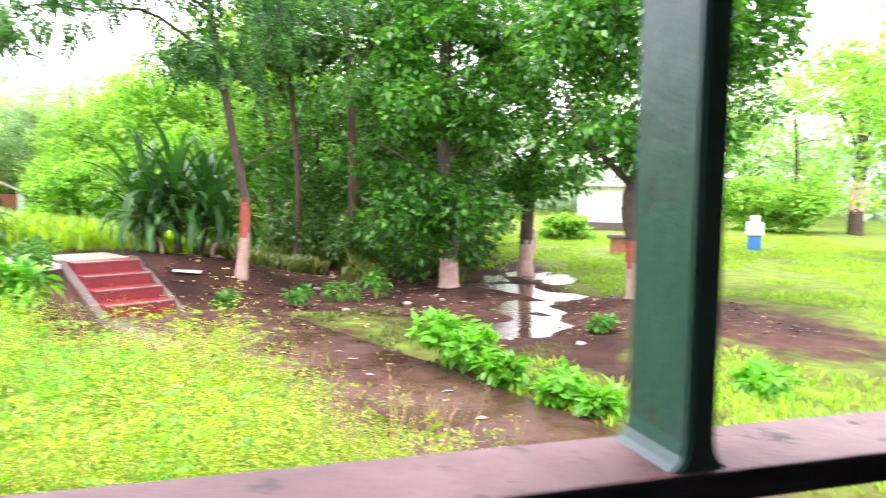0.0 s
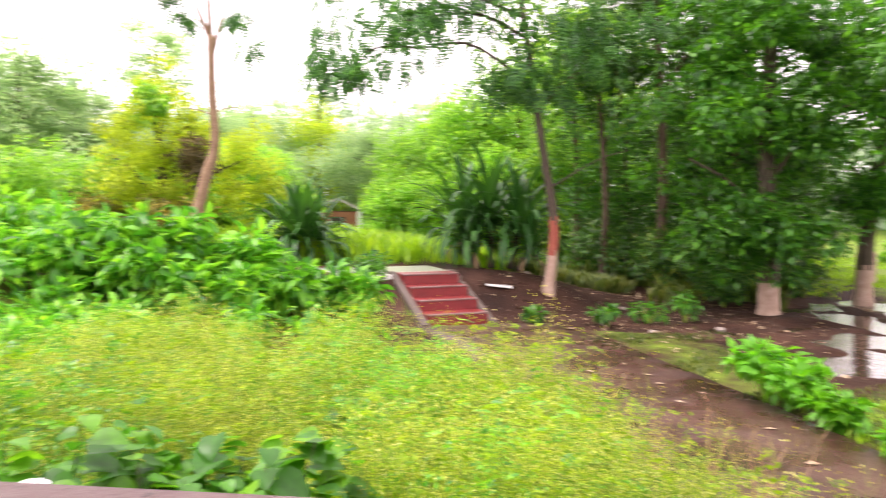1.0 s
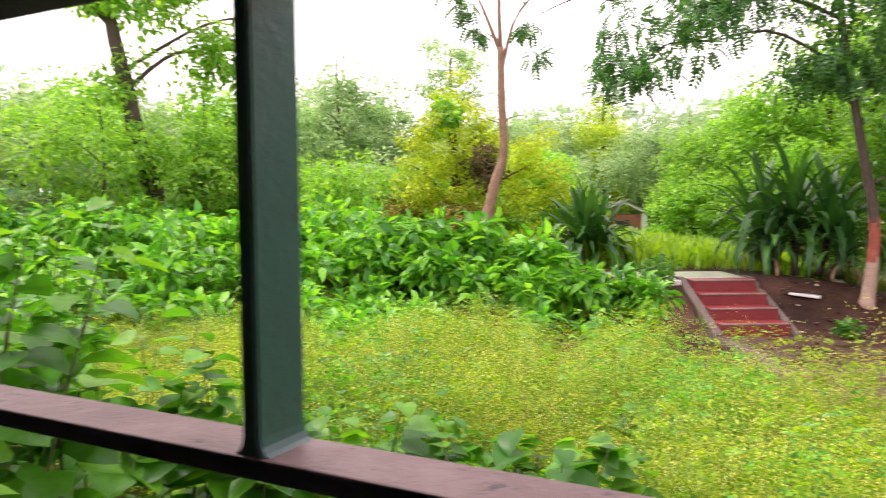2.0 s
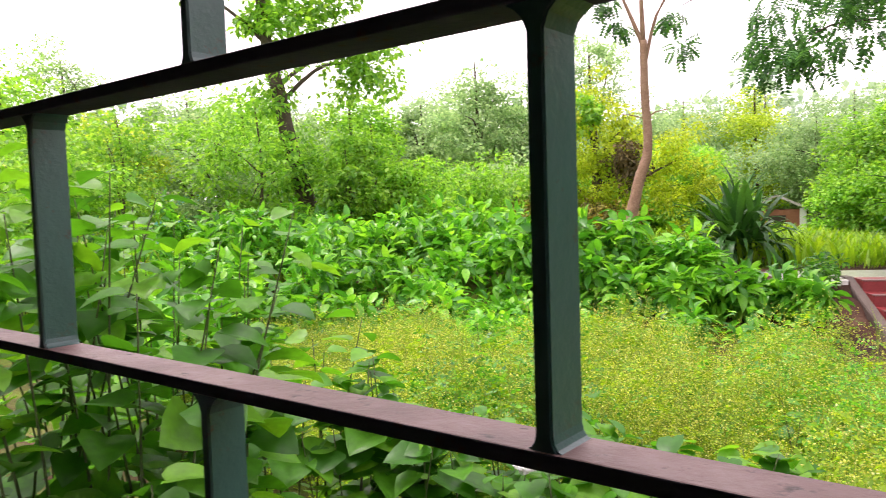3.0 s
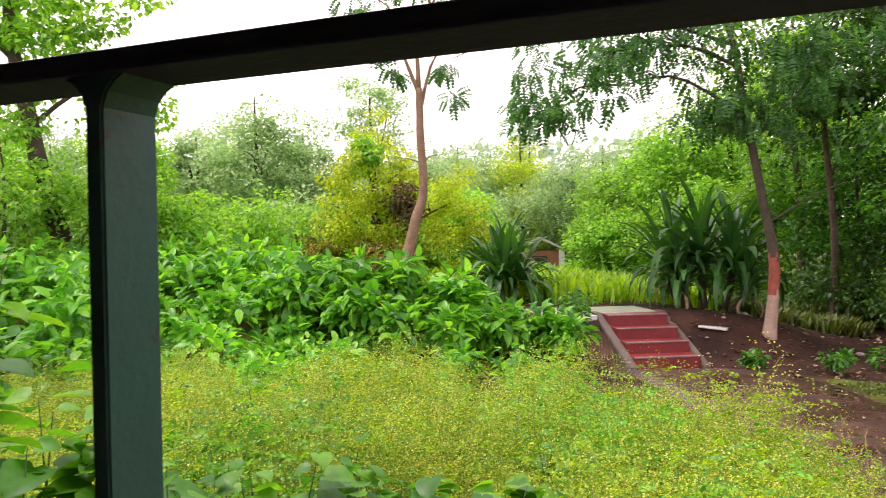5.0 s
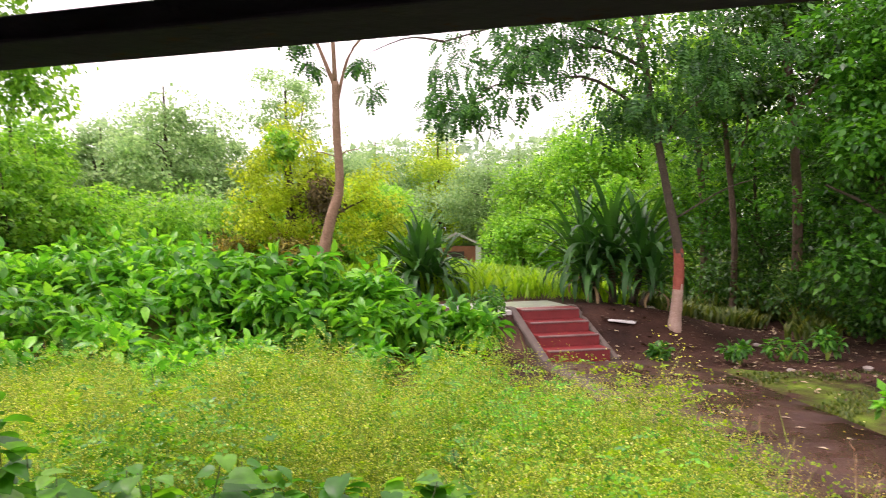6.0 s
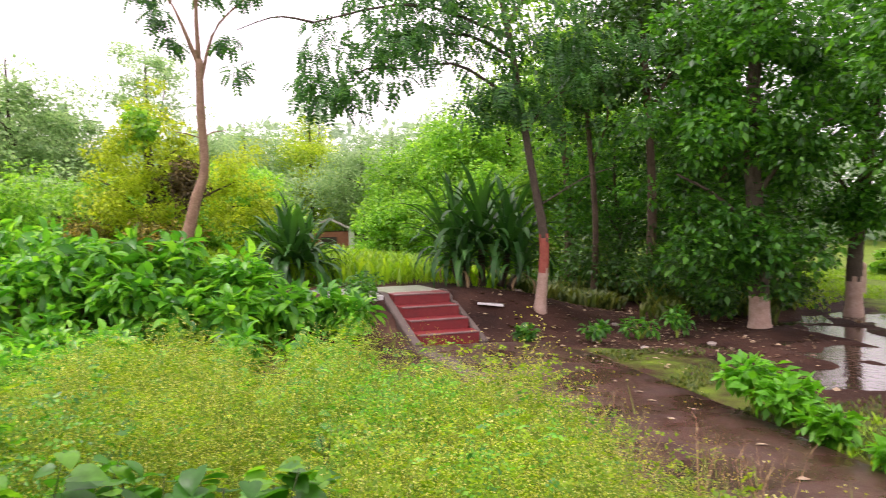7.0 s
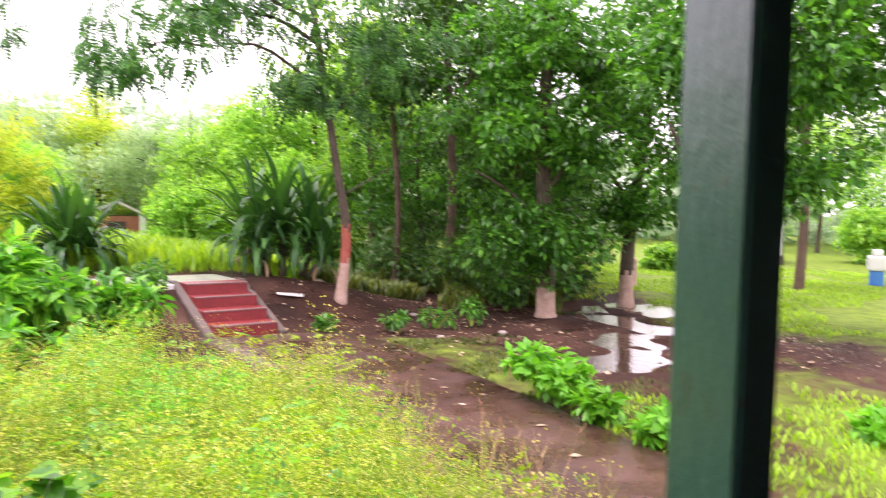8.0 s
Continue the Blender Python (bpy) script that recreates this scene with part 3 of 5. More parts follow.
def weed_kind(tall, flowers=True, leaves=46, stem=0.0032, per_twig=5):
    """One bushy weed: a branching stem, finely cut leaves, and flat sprays of tiny flower heads above."""
    vs, tris, idx, n = [], [], [], 0

    def add(v, t, m):
        nonlocal n
        vs.append(v)
        tris.append(t + n)
        idx.append(np.full(len(t), m))
        n += len(v)

    heads = []
    for b in range(9):
        a, lean = rng.uniform(0, 6.28), rng.uniform(0.04, 0.4)
        top = np.array((math.cos(a) * lean, math.sin(a) * lean, rng.uniform(0.72, 1.0) - 0.45 * lean)) * tall
        start = top * np.array((0.12, 0.12, 0.3))
        side = np.array((-math.sin(a), math.cos(a), 0)) * stem
        add(np.array([start - side, start + side, top]), np.array([(0, 1, 2)]), 1)
        for tw in range(4):
            p = start + (top - start) * rng.uniform(0.55, 1.0)
            d = sphere_dirs(1)[0]
            d[2] = abs(d[2]) + 0.6
            q = p + d * rng.uniform(0.04, 0.1) * tall
            add(np.array([p - side * 0.5, p + side * 0.5, q]), np.array([(0, 1, 2)]), 1)
            heads += [q + rng.normal(0, (0.036, 0.036, 0.016)) * tall for _ in range(per_twig)]
    m = leaves
    d = sphere_dirs(m)
    d[:, 2] = np.abs(d[:, 2]) * 0.6
    p = np.stack([rng.normal(0, 0.13, m), rng.normal(0, 0.13, m), rng.uniform(0.15, 0.85, m)], 1) * tall
    if not leaves:
        p, d, m = np.array([(0, 0, 0.1)]) * tall, np.array([(1.0, 0, 0.2)]), 1
    v, t = scatter(FERN, p, d, np.tile((0, 0, 1.0), (m, 1)) + rng.normal(0, 0.4, (m, 3)), rng.uniform(0.055, 0.1, m) * (1.3 - 0.7 * p[:, 2] / tall))
    add(v, t, 0)
    if flowers:
        heads = np.array(heads)
        shape = (np.array([(0.5, 0, -0.2), (-0.25, 0.43, -0.2), (-0.25, -0.43, -0.2), (0, 0, 0.45)]), np.array([(0, 1, 3), (1, 2, 3), (2, 0, 3)]))
        v, t = scatter(shape, heads, sphere_dirs(len(heads)), sphere_dirs(len(heads)), rng.uniform(0.006, 0.0105, len(heads)))
        add(v, t, 2)
    return np.concatenate(vs), np.concatenate(tris), np.concatenate(idx)


def spread_out(kinds, places, sizes, name, mats, label, category):
    """Many small plants as one mesh."""
    vs, ts, ix, n = [], [], [], 0
    for p, s in zip(places, sizes):
        v, t, i = kinds[rng.integers(len(kinds))]
        a = rng.uniform(0, 6.28)
        c, q = math.cos(a), math.sin(a)
        w = v * s
        w = np.stack([w[:, 0] * c - w[:, 1] * q, w[:, 0] * q + w[:, 1] * c, w[:, 2]], 1) + p
        vs.append(w)
        ts.append(t + n)
        ix.append(i)
        n += len(v)
    me = big_mesh(name, np.concatenate(vs), np.concatenate(ts), mats, np.concatenate(ix))
    return tagged(new(name, me), label, category, kind="stuff")


def polar(yaw, r):
    return -r * math.sin(radians(yaw)), r * math.cos(radians(yaw))


def left_of_path(x, y):
    """Metres to the left of the path's left edge."""
    return -((x + 0.45) * 0.785 + (y - 4.75) * 0.62)


def weeds_reach(yaw):
    """How far out the weeds grow before the shrubs begin."""
    return np.interp(yaw, (0, 20, 26, 30, 36, 43, 48, 53, 60, 66, 80), (7.2, 6.5, 5.9, 6.3, 7.0, 7.8, 7.2, 7.2, 8.8, 9.4, 9.4))


def build_weeds():
    kinds = [weed_kind(1.0) for k in range(9)]
    pts, size = [], []
    while len(pts) < 1650:
        x, y = rng.uniform(-10.5, 0.6), rng.uniform(1.6, 9.0)
        r, yaw = math.hypot(x, y), math.degrees(math.atan2(-x, y))
        edge = left_of_path(x, y)
        if not 2.3 < r < weeds_reach(yaw) or not -5 < yaw < 80 or edge < 0.56 + 0.3 * max(y - 4.2, 0) or (r < 3.0 and yaw > 30):
            continue
        if noise.noise(Vector((x * 2.1, y * 2.1, 6))) < -0.3 and rng.uniform() < 0.6:
            continue
        tall = (0.78 - 0.07 * max(r - 5.0, 0)) * (1 + rng.normal(0, 0.17) + 0.6 * noise.noise(Vector((x * 1.2, y * 1.2, 0))))
        tall *= 0.72 + 0.28 * step01(edge / 1.0)
        pts.append((x, y, ground_z(x, y) - 0.03))
        size.append(max(tall, 0.25))
    # leafy weeds without flowers in patches among them, and dry stalks at the path's edge
    green = [weed_kind(1.0, False, 80) for k in range(5)]
    pick = [k for k, p in enumerate(pts) if noise.noise(Vector((p[0] * 0.8 + 9, p[1] * 0.8, 2))) > 0.3 or rng.uniform() < 0.06]
    at = np.array(pts)[pick]
    spread_out(green, at + rng.normal(0, 0.08, at.shape) * (1, 1, 0), np.array(size)[pick] * 1.08, "leafy_weeds", ["shrub", "weed_stem", "weed_flower"], "fresh green leafy weeds growing among the flowering ones", "weeds")
    dry = []
    for k in range(30):
        f = rng.uniform(0.12, 1)
        dry.append((-2.35 + 2.5 * f + rng.normal(0, 0.13), 6.4 - 2.65 * f + rng.normal(0, 0.13), -0.02))
    spread_out([weed_kind(1.0, True, 0, 0.0075, 2) for k in range(4)], np.array(dry), rng.uniform(0.45, 0.8, len(dry)), "dry_stalks", ["dead", "dead", "litter"], "dry straw-coloured weed stalks leaning over the path", "weeds")
    spread_out(kinds, np.array(pts), size, "flowering_weeds", ["weed_leaf", "weed_stem", "weed_flower"], "yellow-green flowering weeds growing thick beside the path", "weeds")


build_weeds()


# ---------------------------------------------------------------- plants with large leaves
def broad_leaf(name, seed):
    """A cupped heart-shaped leaf, one unit long, bent along its middle rib."""
    r = np.random.default_rng(seed)
    ys = [(-0.08, 0.22), (0.06, 0.42), (0.25, 0.5), (0.45, 0.47), (0.65, 0.36), (0.84, 0.19)]
    vs, fs = [(0, 0, 0)], []
    bend = r.uniform(0.12, 0.35)
    for y, w in ys:
        z = -bend * max(y, 0) ** 2
        w *= r.uniform(0.9, 1.1)
        vs += [(-w, y, z + 0.13 * w * 2), (-w * 0.5, y + 0.02, z + 0.06), (0, max(y, 0), z), (w * 0.5, y + 0.02, z + 0.06), (w, y, z + 0.13 * w * 2)]
    vs.append((0, 1.0, -bend))
    for i in range(5):
        o, q = 1 + i * 5, 6 + i * 5
        for k in range(4):
            fs.append((o + k, o + k + 1, q + k + 1, q + k))
    o = 26
    fs += [(o + k, o + k + 1, 31) for k in range(4)]
    return mesh_of(name, vs[:], fs, "near", smooth=True)


BROAD = [broad_leaf("leaf", 3 + k) for k in range(4)]


def frame_of(along, up):
    y = Vector(along).normalized()
    x = y.cross(Vector(up)).normalized()
    z = x.cross(y)
    return Matrix((x, y, z)).transposed().to_4x4()


def broad_plant(x, y, tall, stems, leaves, leaf_size, label):
    root = tagged(new("broad_leaf_plant"), label, "plant", group="broad-leaved plants under the window")
    root.location = (x, y, ground_z(x, y) - 0.03)
    for s in range(stems):
        a, lean = rng.uniform(0, 6.28), rng.uniform(0.02, 0.22)
        tip = np.array((math.cos(a) * lean, math.sin(a) * lean, rng.uniform(0.84, 1.0))) * tall
        mid = tip * (0.4, 0.4, 0.5) + rng.normal(0, 0.03, 3)
        line = smooth_line([(0, 0, 0), mid, tip], 9)
        child("stem", mesh_of("stem", *tube(line, np.linspace(0.007, 0.0015, 9), 6), "green_stem", smooth=True), root)
        for k in range(leaves):
            f = 1.0 - 0.85 * ((k + (rng.uniform(0, 1) if k else 0.0)) / leaves) ** 1.1
            p = np.array([np.interp(f, np.linspace(0, 1, 9), line[:, c]) for c in range(3)])
            q = rng.uniform(0, 6.28)
            out = Vector((math.cos(q), math.sin(q), rng.uniform(-0.3, 0.2)))
            stalk = (0.05 + 0.07 * rng.uniform()) * (1.25 - f)
            up = Vector((0, 0, 1)) + Vector(rng.normal(0, 0.28, 3))
            size = leaf_size * rng.uniform(0.55, 1.15) * (1.0 - 0.35 * max(f - 0.8, 0) / 0.2)
            m = Matrix.Translation(Vector(p) + out * stalk) @ frame_of(out, up) @ Matrix.Scale(size, 4)
            child("leaf", BROAD[rng.integers(4)], root, m=m)
    return root


def build_near_plants():
    spec = []
    for yaw, r, tall in [(33, 2.6, 0.88), (37, 2.45, 0.95), (39, 2.3, 0.94), (41, 2.25, 1.0), (43, 2.45, 1.0), (47, 2.3, 1.02), (45, 2.35, 1.0), (49, 2.1, 1.02), (53, 2.3, 1.08), (57, 2.2, 1.14), (61, 2.35, 1.22), (65, 2.15, 1.26), (69, 2.3, 1.34),
                         (73, 2.0, 1.38), (77, 2.2, 1.5), (80, 1.75, 1.5), (84, 1.9, 1.58), (87, 2.25, 1.6), (91, 2.0, 1.5),
                         (58, 1.55, 0.8), (66, 1.5, 0.86), (74, 1.5, 0.95), (51, 1.6, 0.72), (83, 1.35, 1.05), (79, 3.0, 1.45), (72, 3.0, 1.3), (85, 3.1, 1.5)]:
        spec.append((-r * math.sin(radians(yaw)), r * math.cos(radians(yaw)), tall))
    for x, y, tall in spec:
        broad_plant(x, y, tall * (1.07 + 0.19 * step01((math.degrees(math.atan2(-x, y)) - 68) / 8)), 6, 22, 0.128, "leafy green plant with broad heart-shaped leaves beneath the window")
    # single tall stems standing in the weeds
    for x, y, tall in ((-2.05, 3.42, 0.8), (-3.5, 3.3, 0.85), (-4.3, 3.2, 0.95), (-2.75, 2.6, 0.85)):
        broad_plant(x, y, tall, 2, 5, 0.13, "thin green plant with broad leaves among flowering weeds")


build_near_plants()


# ---------------------------------------------------------------- shrubs
def shrub(name, x, y, tall, wide, leaves, size, mat, label, shape=LANCE, category="shrub", group="", droop=0.35, z=None):
    root = tagged(new(name), label, category, group=group)
    root.location = (x, y, (ground_z(x, y) if z is None else z) - 0.04)
    k = max(5, int(leaves / 26))
    c = envelope(k, (0, 0, tall * 0.52), (wide * 0.42, wide * 0.42, tall * 0.42), -0.9, 0.3)
    for q in c[: min(7, k)]:
        line = smooth_line([(0, 0, 0), q * (0.35, 0.35, 0.55), q], 6)
        child("stem", mesh_of("stem", *tube(line, np.linspace(0.016, 0.006, 6), 5), "weed_stem", smooth=True), root)
    p, al, up, s = clump_leaves(c, np.full(k, wide * 0.19), leaves // k, size, droop, 0.8)
    v, t = scatter(shape, p, al, up, s)
    child("foliage", big_mesh("foliage", v, t, mat), root)
    return root


def build_shrubs():
    lab = "dark green bushy shrub with long pointed leaves"
    g = "shrubs beside the steps"
    rows = [(-5.05, 8.75, 0.95, 1.0), (-5.6, 8.3, 1.05, 1.1), (-6.0, 7.75, 1.05, 1.0), (-6.5, 8.3, 1.1, 1.1), (-6.6, 7.3, 1.0, 1.1), (-7.1, 7.75, 1.25, 1.1), (-7.2, 6.9, 1.15, 1.2), (-7.7, 7.4, 1.3, 1.2),
            (-8.0, 6.6, 1.2, 1.2), (-8.5, 7.2, 1.25, 1.2), (-9.0, 6.4, 1.2, 1.2), (-8.6, 8.4, 0.9, 1.3), (-9.4, 8.0, 1.35, 1.4), (-10.2, 7.3, 1.3, 1.3),
            (-10.9, 6.3, 1.2, 1.3), (-11.6, 7.4, 1.5, 1.5), (-9.9, 5.4, 1.1, 1.2), (-11.2, 4.9, 1.2, 1.3), (-12.6, 5.8, 1.3, 1.4), (-9.2, 4.3, 1.05, 1.1), (-10.4, 3.4, 1.25, 1.3), (-8.3, 2.9, 1.25, 1.2), (-7.2, 2.0, 1.3, 1.2),
            (-12.2, 3.9, 1.35, 1.5), (-6.2, 1.1, 1.45, 1.3), (-9.3, 1.6, 1.6, 1.4), (-13.4, 7.3, 1.5, 1.6), (-12.9, 9.0, 1.4, 1.6)]
    for x, y, tall, wide in rows:
        shrub("shrub", x, y, tall * (0.8 if x > -7.5 else 0.86), wide, 470, 0.21, "shrub", lab, group=g)
    # more of them among the wild garden's grass, and one tall leafy shoot
    for r in (8.6, 10.2, 11.8, 13.6):
        for yaw in np.arange(55, 82, 4.2):
            x, y = polar(yaw + rng.uniform(-1.6, 1.6), r + rng.uniform(-0.6, 0.6))
            shrub("shrub", x, y, (0.62 + 0.06 * r) * rng.uniform(0.75, 1.15), rng.uniform(0.9, 1.4), 330, 0.19, "shrub", "bushy green shrub with pointed leaves among rank grass", group="shrubs of the wild garden")
    for yaw, r in ((47.5, 8.7), (50, 8.3), (52.3, 8.1), (54.5, 7.9), (38, 8.2), (33, 8.0), (46.5, 9.4), (49, 9.2), (51, 9.1), (53, 9.2), (50.2, 9.9)):
        x, y = polar(yaw, r)
        shrub("shrub", x, y, 0.62, 0.9, 260, 0.17, "shrub", "low green shrub at the weeds' edge", group="shrubs of the wild garden")
    x, y = polar(66, 9.2)
    shrub("shrub", x, y, 1.95, 0.6, 190, 0.2, "shrub", "tall narrow leafy green shoot standing above the shrubs", group="shrubs of the wild garden")
    # low bright plants at the path's edge
    for x, y, tall, wide, n in ((0.06, 7.08, 0.6, 0.62, 200), (0.36, 6.72, 0.52, 0.6, 180), (0.62, 6.32, 0.3, 0.5, 120), (1.02, 5.85, 0.26, 0.5, 120), (1.25, 5.6, 0.2, 0.45, 90), (2.9, 6.5, 0.3, 0.6, 130)):
        shrub("leafy_plant", x, y, tall, wide, n * 2, 0.12, "bright", "bright green leafy plant at the path's edge", shape=LEAF, category="plant", group="bright plants along the path")
    for x, y, tall, wide in ((-2.93, 10.0, 0.32, 0.42), (-1.95, 10.4, 0.32, 0.42), (-1.45, 11.0, 0.5, 0.7), (-1.0, 11.4, 0.45, 0.6), (-5.15, 9.4, 0.55, 0.7), (-5.4, 9.9, 0.4, 0.7), (1.95, 8.9, 0.2, 0.4)):
        shrub("small_bush", x, y, tall, wide, 150, 0.1, "tree_lush", "small dark green bush on the bare bank", category="bush", group="small bushes on the bank")


build_shrubs()


# ---------------------------------------------------------------- clumps of strap-shaped leaves
def strap_mesh(seed, length, arch):
    r = np.random.default_rng(seed)
    vs, fs = [], []
    for i in range(9):
        f = i / 8
        w = 0.037 * (0.75 + 1.1 * f) * (1 - f**3.0) ** 0.8 + 0.002
        y = length * (f - 0.25 * arch * f**3)
        z = length * (0.75 * f - arch * 1.0 * f**2.6) * 0.9
        tw = r.uniform(-0.2, 0.2) * f
        vs += [(-w, y + tw * w, z + 0.35 * w), (0, y, z), (w, y - tw * w, z + 0.35 * w)]
    for i in range(8):
        o = i * 3
        fs += [(o, o + 1, o + 4, o + 3), (o + 1, o + 2, o + 5, o + 4)]
    return vs, fs


STRAPS = [mesh_of("strap_leaf", *strap_mesh(20 + k, 1.05, 0.34 + 0.14 * k), "strap", smooth=True) for k in range(5)]
DEAD = [mesh_of("dead_leaf", *strap_mesh(40 + k, 1.0, 0.9), "dead", smooth=True) for k in range(2)]


def strap_clump(x, y, z, heads, label):
    root = tagged(new("strap_leaf_clump"), label, "plant", group="strap-leaved clumps on the terrace")
    root.location = (x, y, z - 0.05)
    for hx, hy, hz, n, length in heads:
        line = smooth_line([(hx * 0.7, hy * 0.7, 0), (hx * 0.9, hy * 0.9, hz * 0.5), (hx, hy, hz)], 6)
        child("trunk", mesh_of("trunk", *tube(line, np.linspace(0.07, 0.05, 6), 8, 0.15), "bark", smooth=True), root, "short brown stem")
        n = int(n * 1.4)
        for k in range(n):
            a = k * 2.399 + rng.uniform(-0.2, 0.2)
            f = (k + 0.5) / n
            tilt = radians(74 - 84 * f + rng.uniform(-10, 10))
            m = Matrix.Translation((hx, hy, hz - 0.12 + 0.14 * (1 - f))) @ Matrix.Rotation(a, 4, "Z") @ Matrix.Rotation(tilt - radians(20), 4, "X") @ Matrix.Scale(length * rng.uniform(0.6, 1.12), 4)
            child("strap_leaf", STRAPS[min(4, int(f * 5))], root, m=m)
        for k in range(3):
            m = Matrix.Translation((hx, hy, hz - 0.15)) @ Matrix.Rotation(rng.uniform(0, 6.28), 4, "Z") @ Matrix.Rotation(radians(-50), 4, "X") @ Matrix.Scale(0.55, 4)
            child("dead_leaf", DEAD[k % 2], root, "withered brown hanging leaf", m=m)
    return root


strap_clump(-7.58, 11.2, 0.62, [(0, 0, 0.42, 54, 1.2), (0.22, 0.15, 0.36, 36, 1.1), (-0.26, 0.1, 0.36, 36, 1.1)], "dark green strap-leaved clump with arching leaves on the terrace")
strap_clump(-4.31, 12.15, 0.6, [(0, 0, 0.8, 50, 1.3), (0.45, 0.1, 0.65, 44, 1.25), (-0.55, 0.0, 0.6, 44, 1.25), (-0.2, -0.35, 0.45, 34, 0.95), (0.75, -0.1, 0.4, 30, 0.9)], "large dark strap-leaved clump with withered brown leaves near the steps")


# ---------------------------------------------------------------- trees
def limb_line(a, b, sag=0.12, n=8):
    a, b = np.asarray(a, float), np.asarray(b, float)
    mid = (a + b) / 2 + rng.normal(0, 0.06, 3) * np.linalg.norm(b - a)
    mid[2] += sag * np.linalg.norm(b - a)
    return smooth_line([a, mid, b], n)


def tree(name, line, radii, limbs, crowns, label, bark="bark", bands=(), category="tree", group="", sides=12):
    """A tree: a trunk along a line, limbs to given ends, crowns as (clump centres, clump radii, leaves a clump, size, shape, material, droop)."""
    line = np.asarray(line, float)
    base = line[0].copy()
    root = tagged(new(name), label, category, group=group)
    root.location = base
    rings = 90 if bands else 26
    pts = smooth_line(line - base, rings)
    pts[0, 2] -= 0.15
    at = np.linspace(0, 1, rings)
    rad = np.interp(at, np.linspace(0, 1, len(radii)), radii) * (1 + 0.25 * np.exp(-at * 30))
    v, f = tube(pts, rad, sides, 0.05)
    mats, idx = [bark] + [b[2] for b in bands], []
    for face in f:
        z = np.mean([v[k][2] for k in face]) + (rng.normal(0, 0.035) if bands else 0.0)
        q = 0
        for n, (z0, z1, _) in enumerate(bands):
            if z0 <= z < z1:
                q = n + 1
        idx.append(q)
    child("trunk", mesh_of("trunk", v, f, mats, True, idx), root)
    for a, b, r in limbs:
        l = limb_line(np.asarray(a) - base, np.asarray(b) - base)
        child("limb", mesh_of("limb", *tube(l, np.linspace(r, r * 0.3, len(l)), 6, 0.05), bark, smooth=True), root)
    for centres, cr, per, size, shape, mat, droop in crowns:
        p, al, up, s = clump_leaves(np.asarray(centres) - base, np.asarray(cr), per, size, droop)
        child("crown", big_mesh("crown", *scatter(shape, p, al, up, s), mat), root)
    return root


def spread_crown(n, centre, half, r, low=-1.0, skin=0.45):
    c = envelope(n, centre, half, low, skin)
    return c, rng.uniform(0.5, 1.4, n) * r


def broadleaf_tree(x, y, tall, wide, mat, label, leaf, per, clumps, low=-0.7, bark="bark", name="tree", group="", trunk=0.12, base_at=0.32, shape=CHIP, z=None):
    zb = (ground_z(x, y) if z is None else z) - 0.1
    half = (wide / 2, wide / 2, tall * (1 - base_at) / 2)
    mid = zb + tall * (1 + base_at) / 2
    c = spread_crown(clumps, (x, y, mid), half, wide * 0.17, low, 0.5)
    return tree(name, [(x, y, zb), (x + 0.1, y, zb + tall * 0.3), (x - 0.05, y + 0.1, zb + tall * 0.6), (x, y, zb + tall * 0.9)], [trunk, trunk * 0.8, trunk * 0.55, trunk * 0.2],
                [((x, y, zb + tall * rng.uniform(0.3, 0.6)), tuple(c[0][k]), trunk * 0.35) for k in range(0, 10, 2)], [(*c, per, leaf, shape, mat, 0.3)], label, bark, group=group, sides=8)


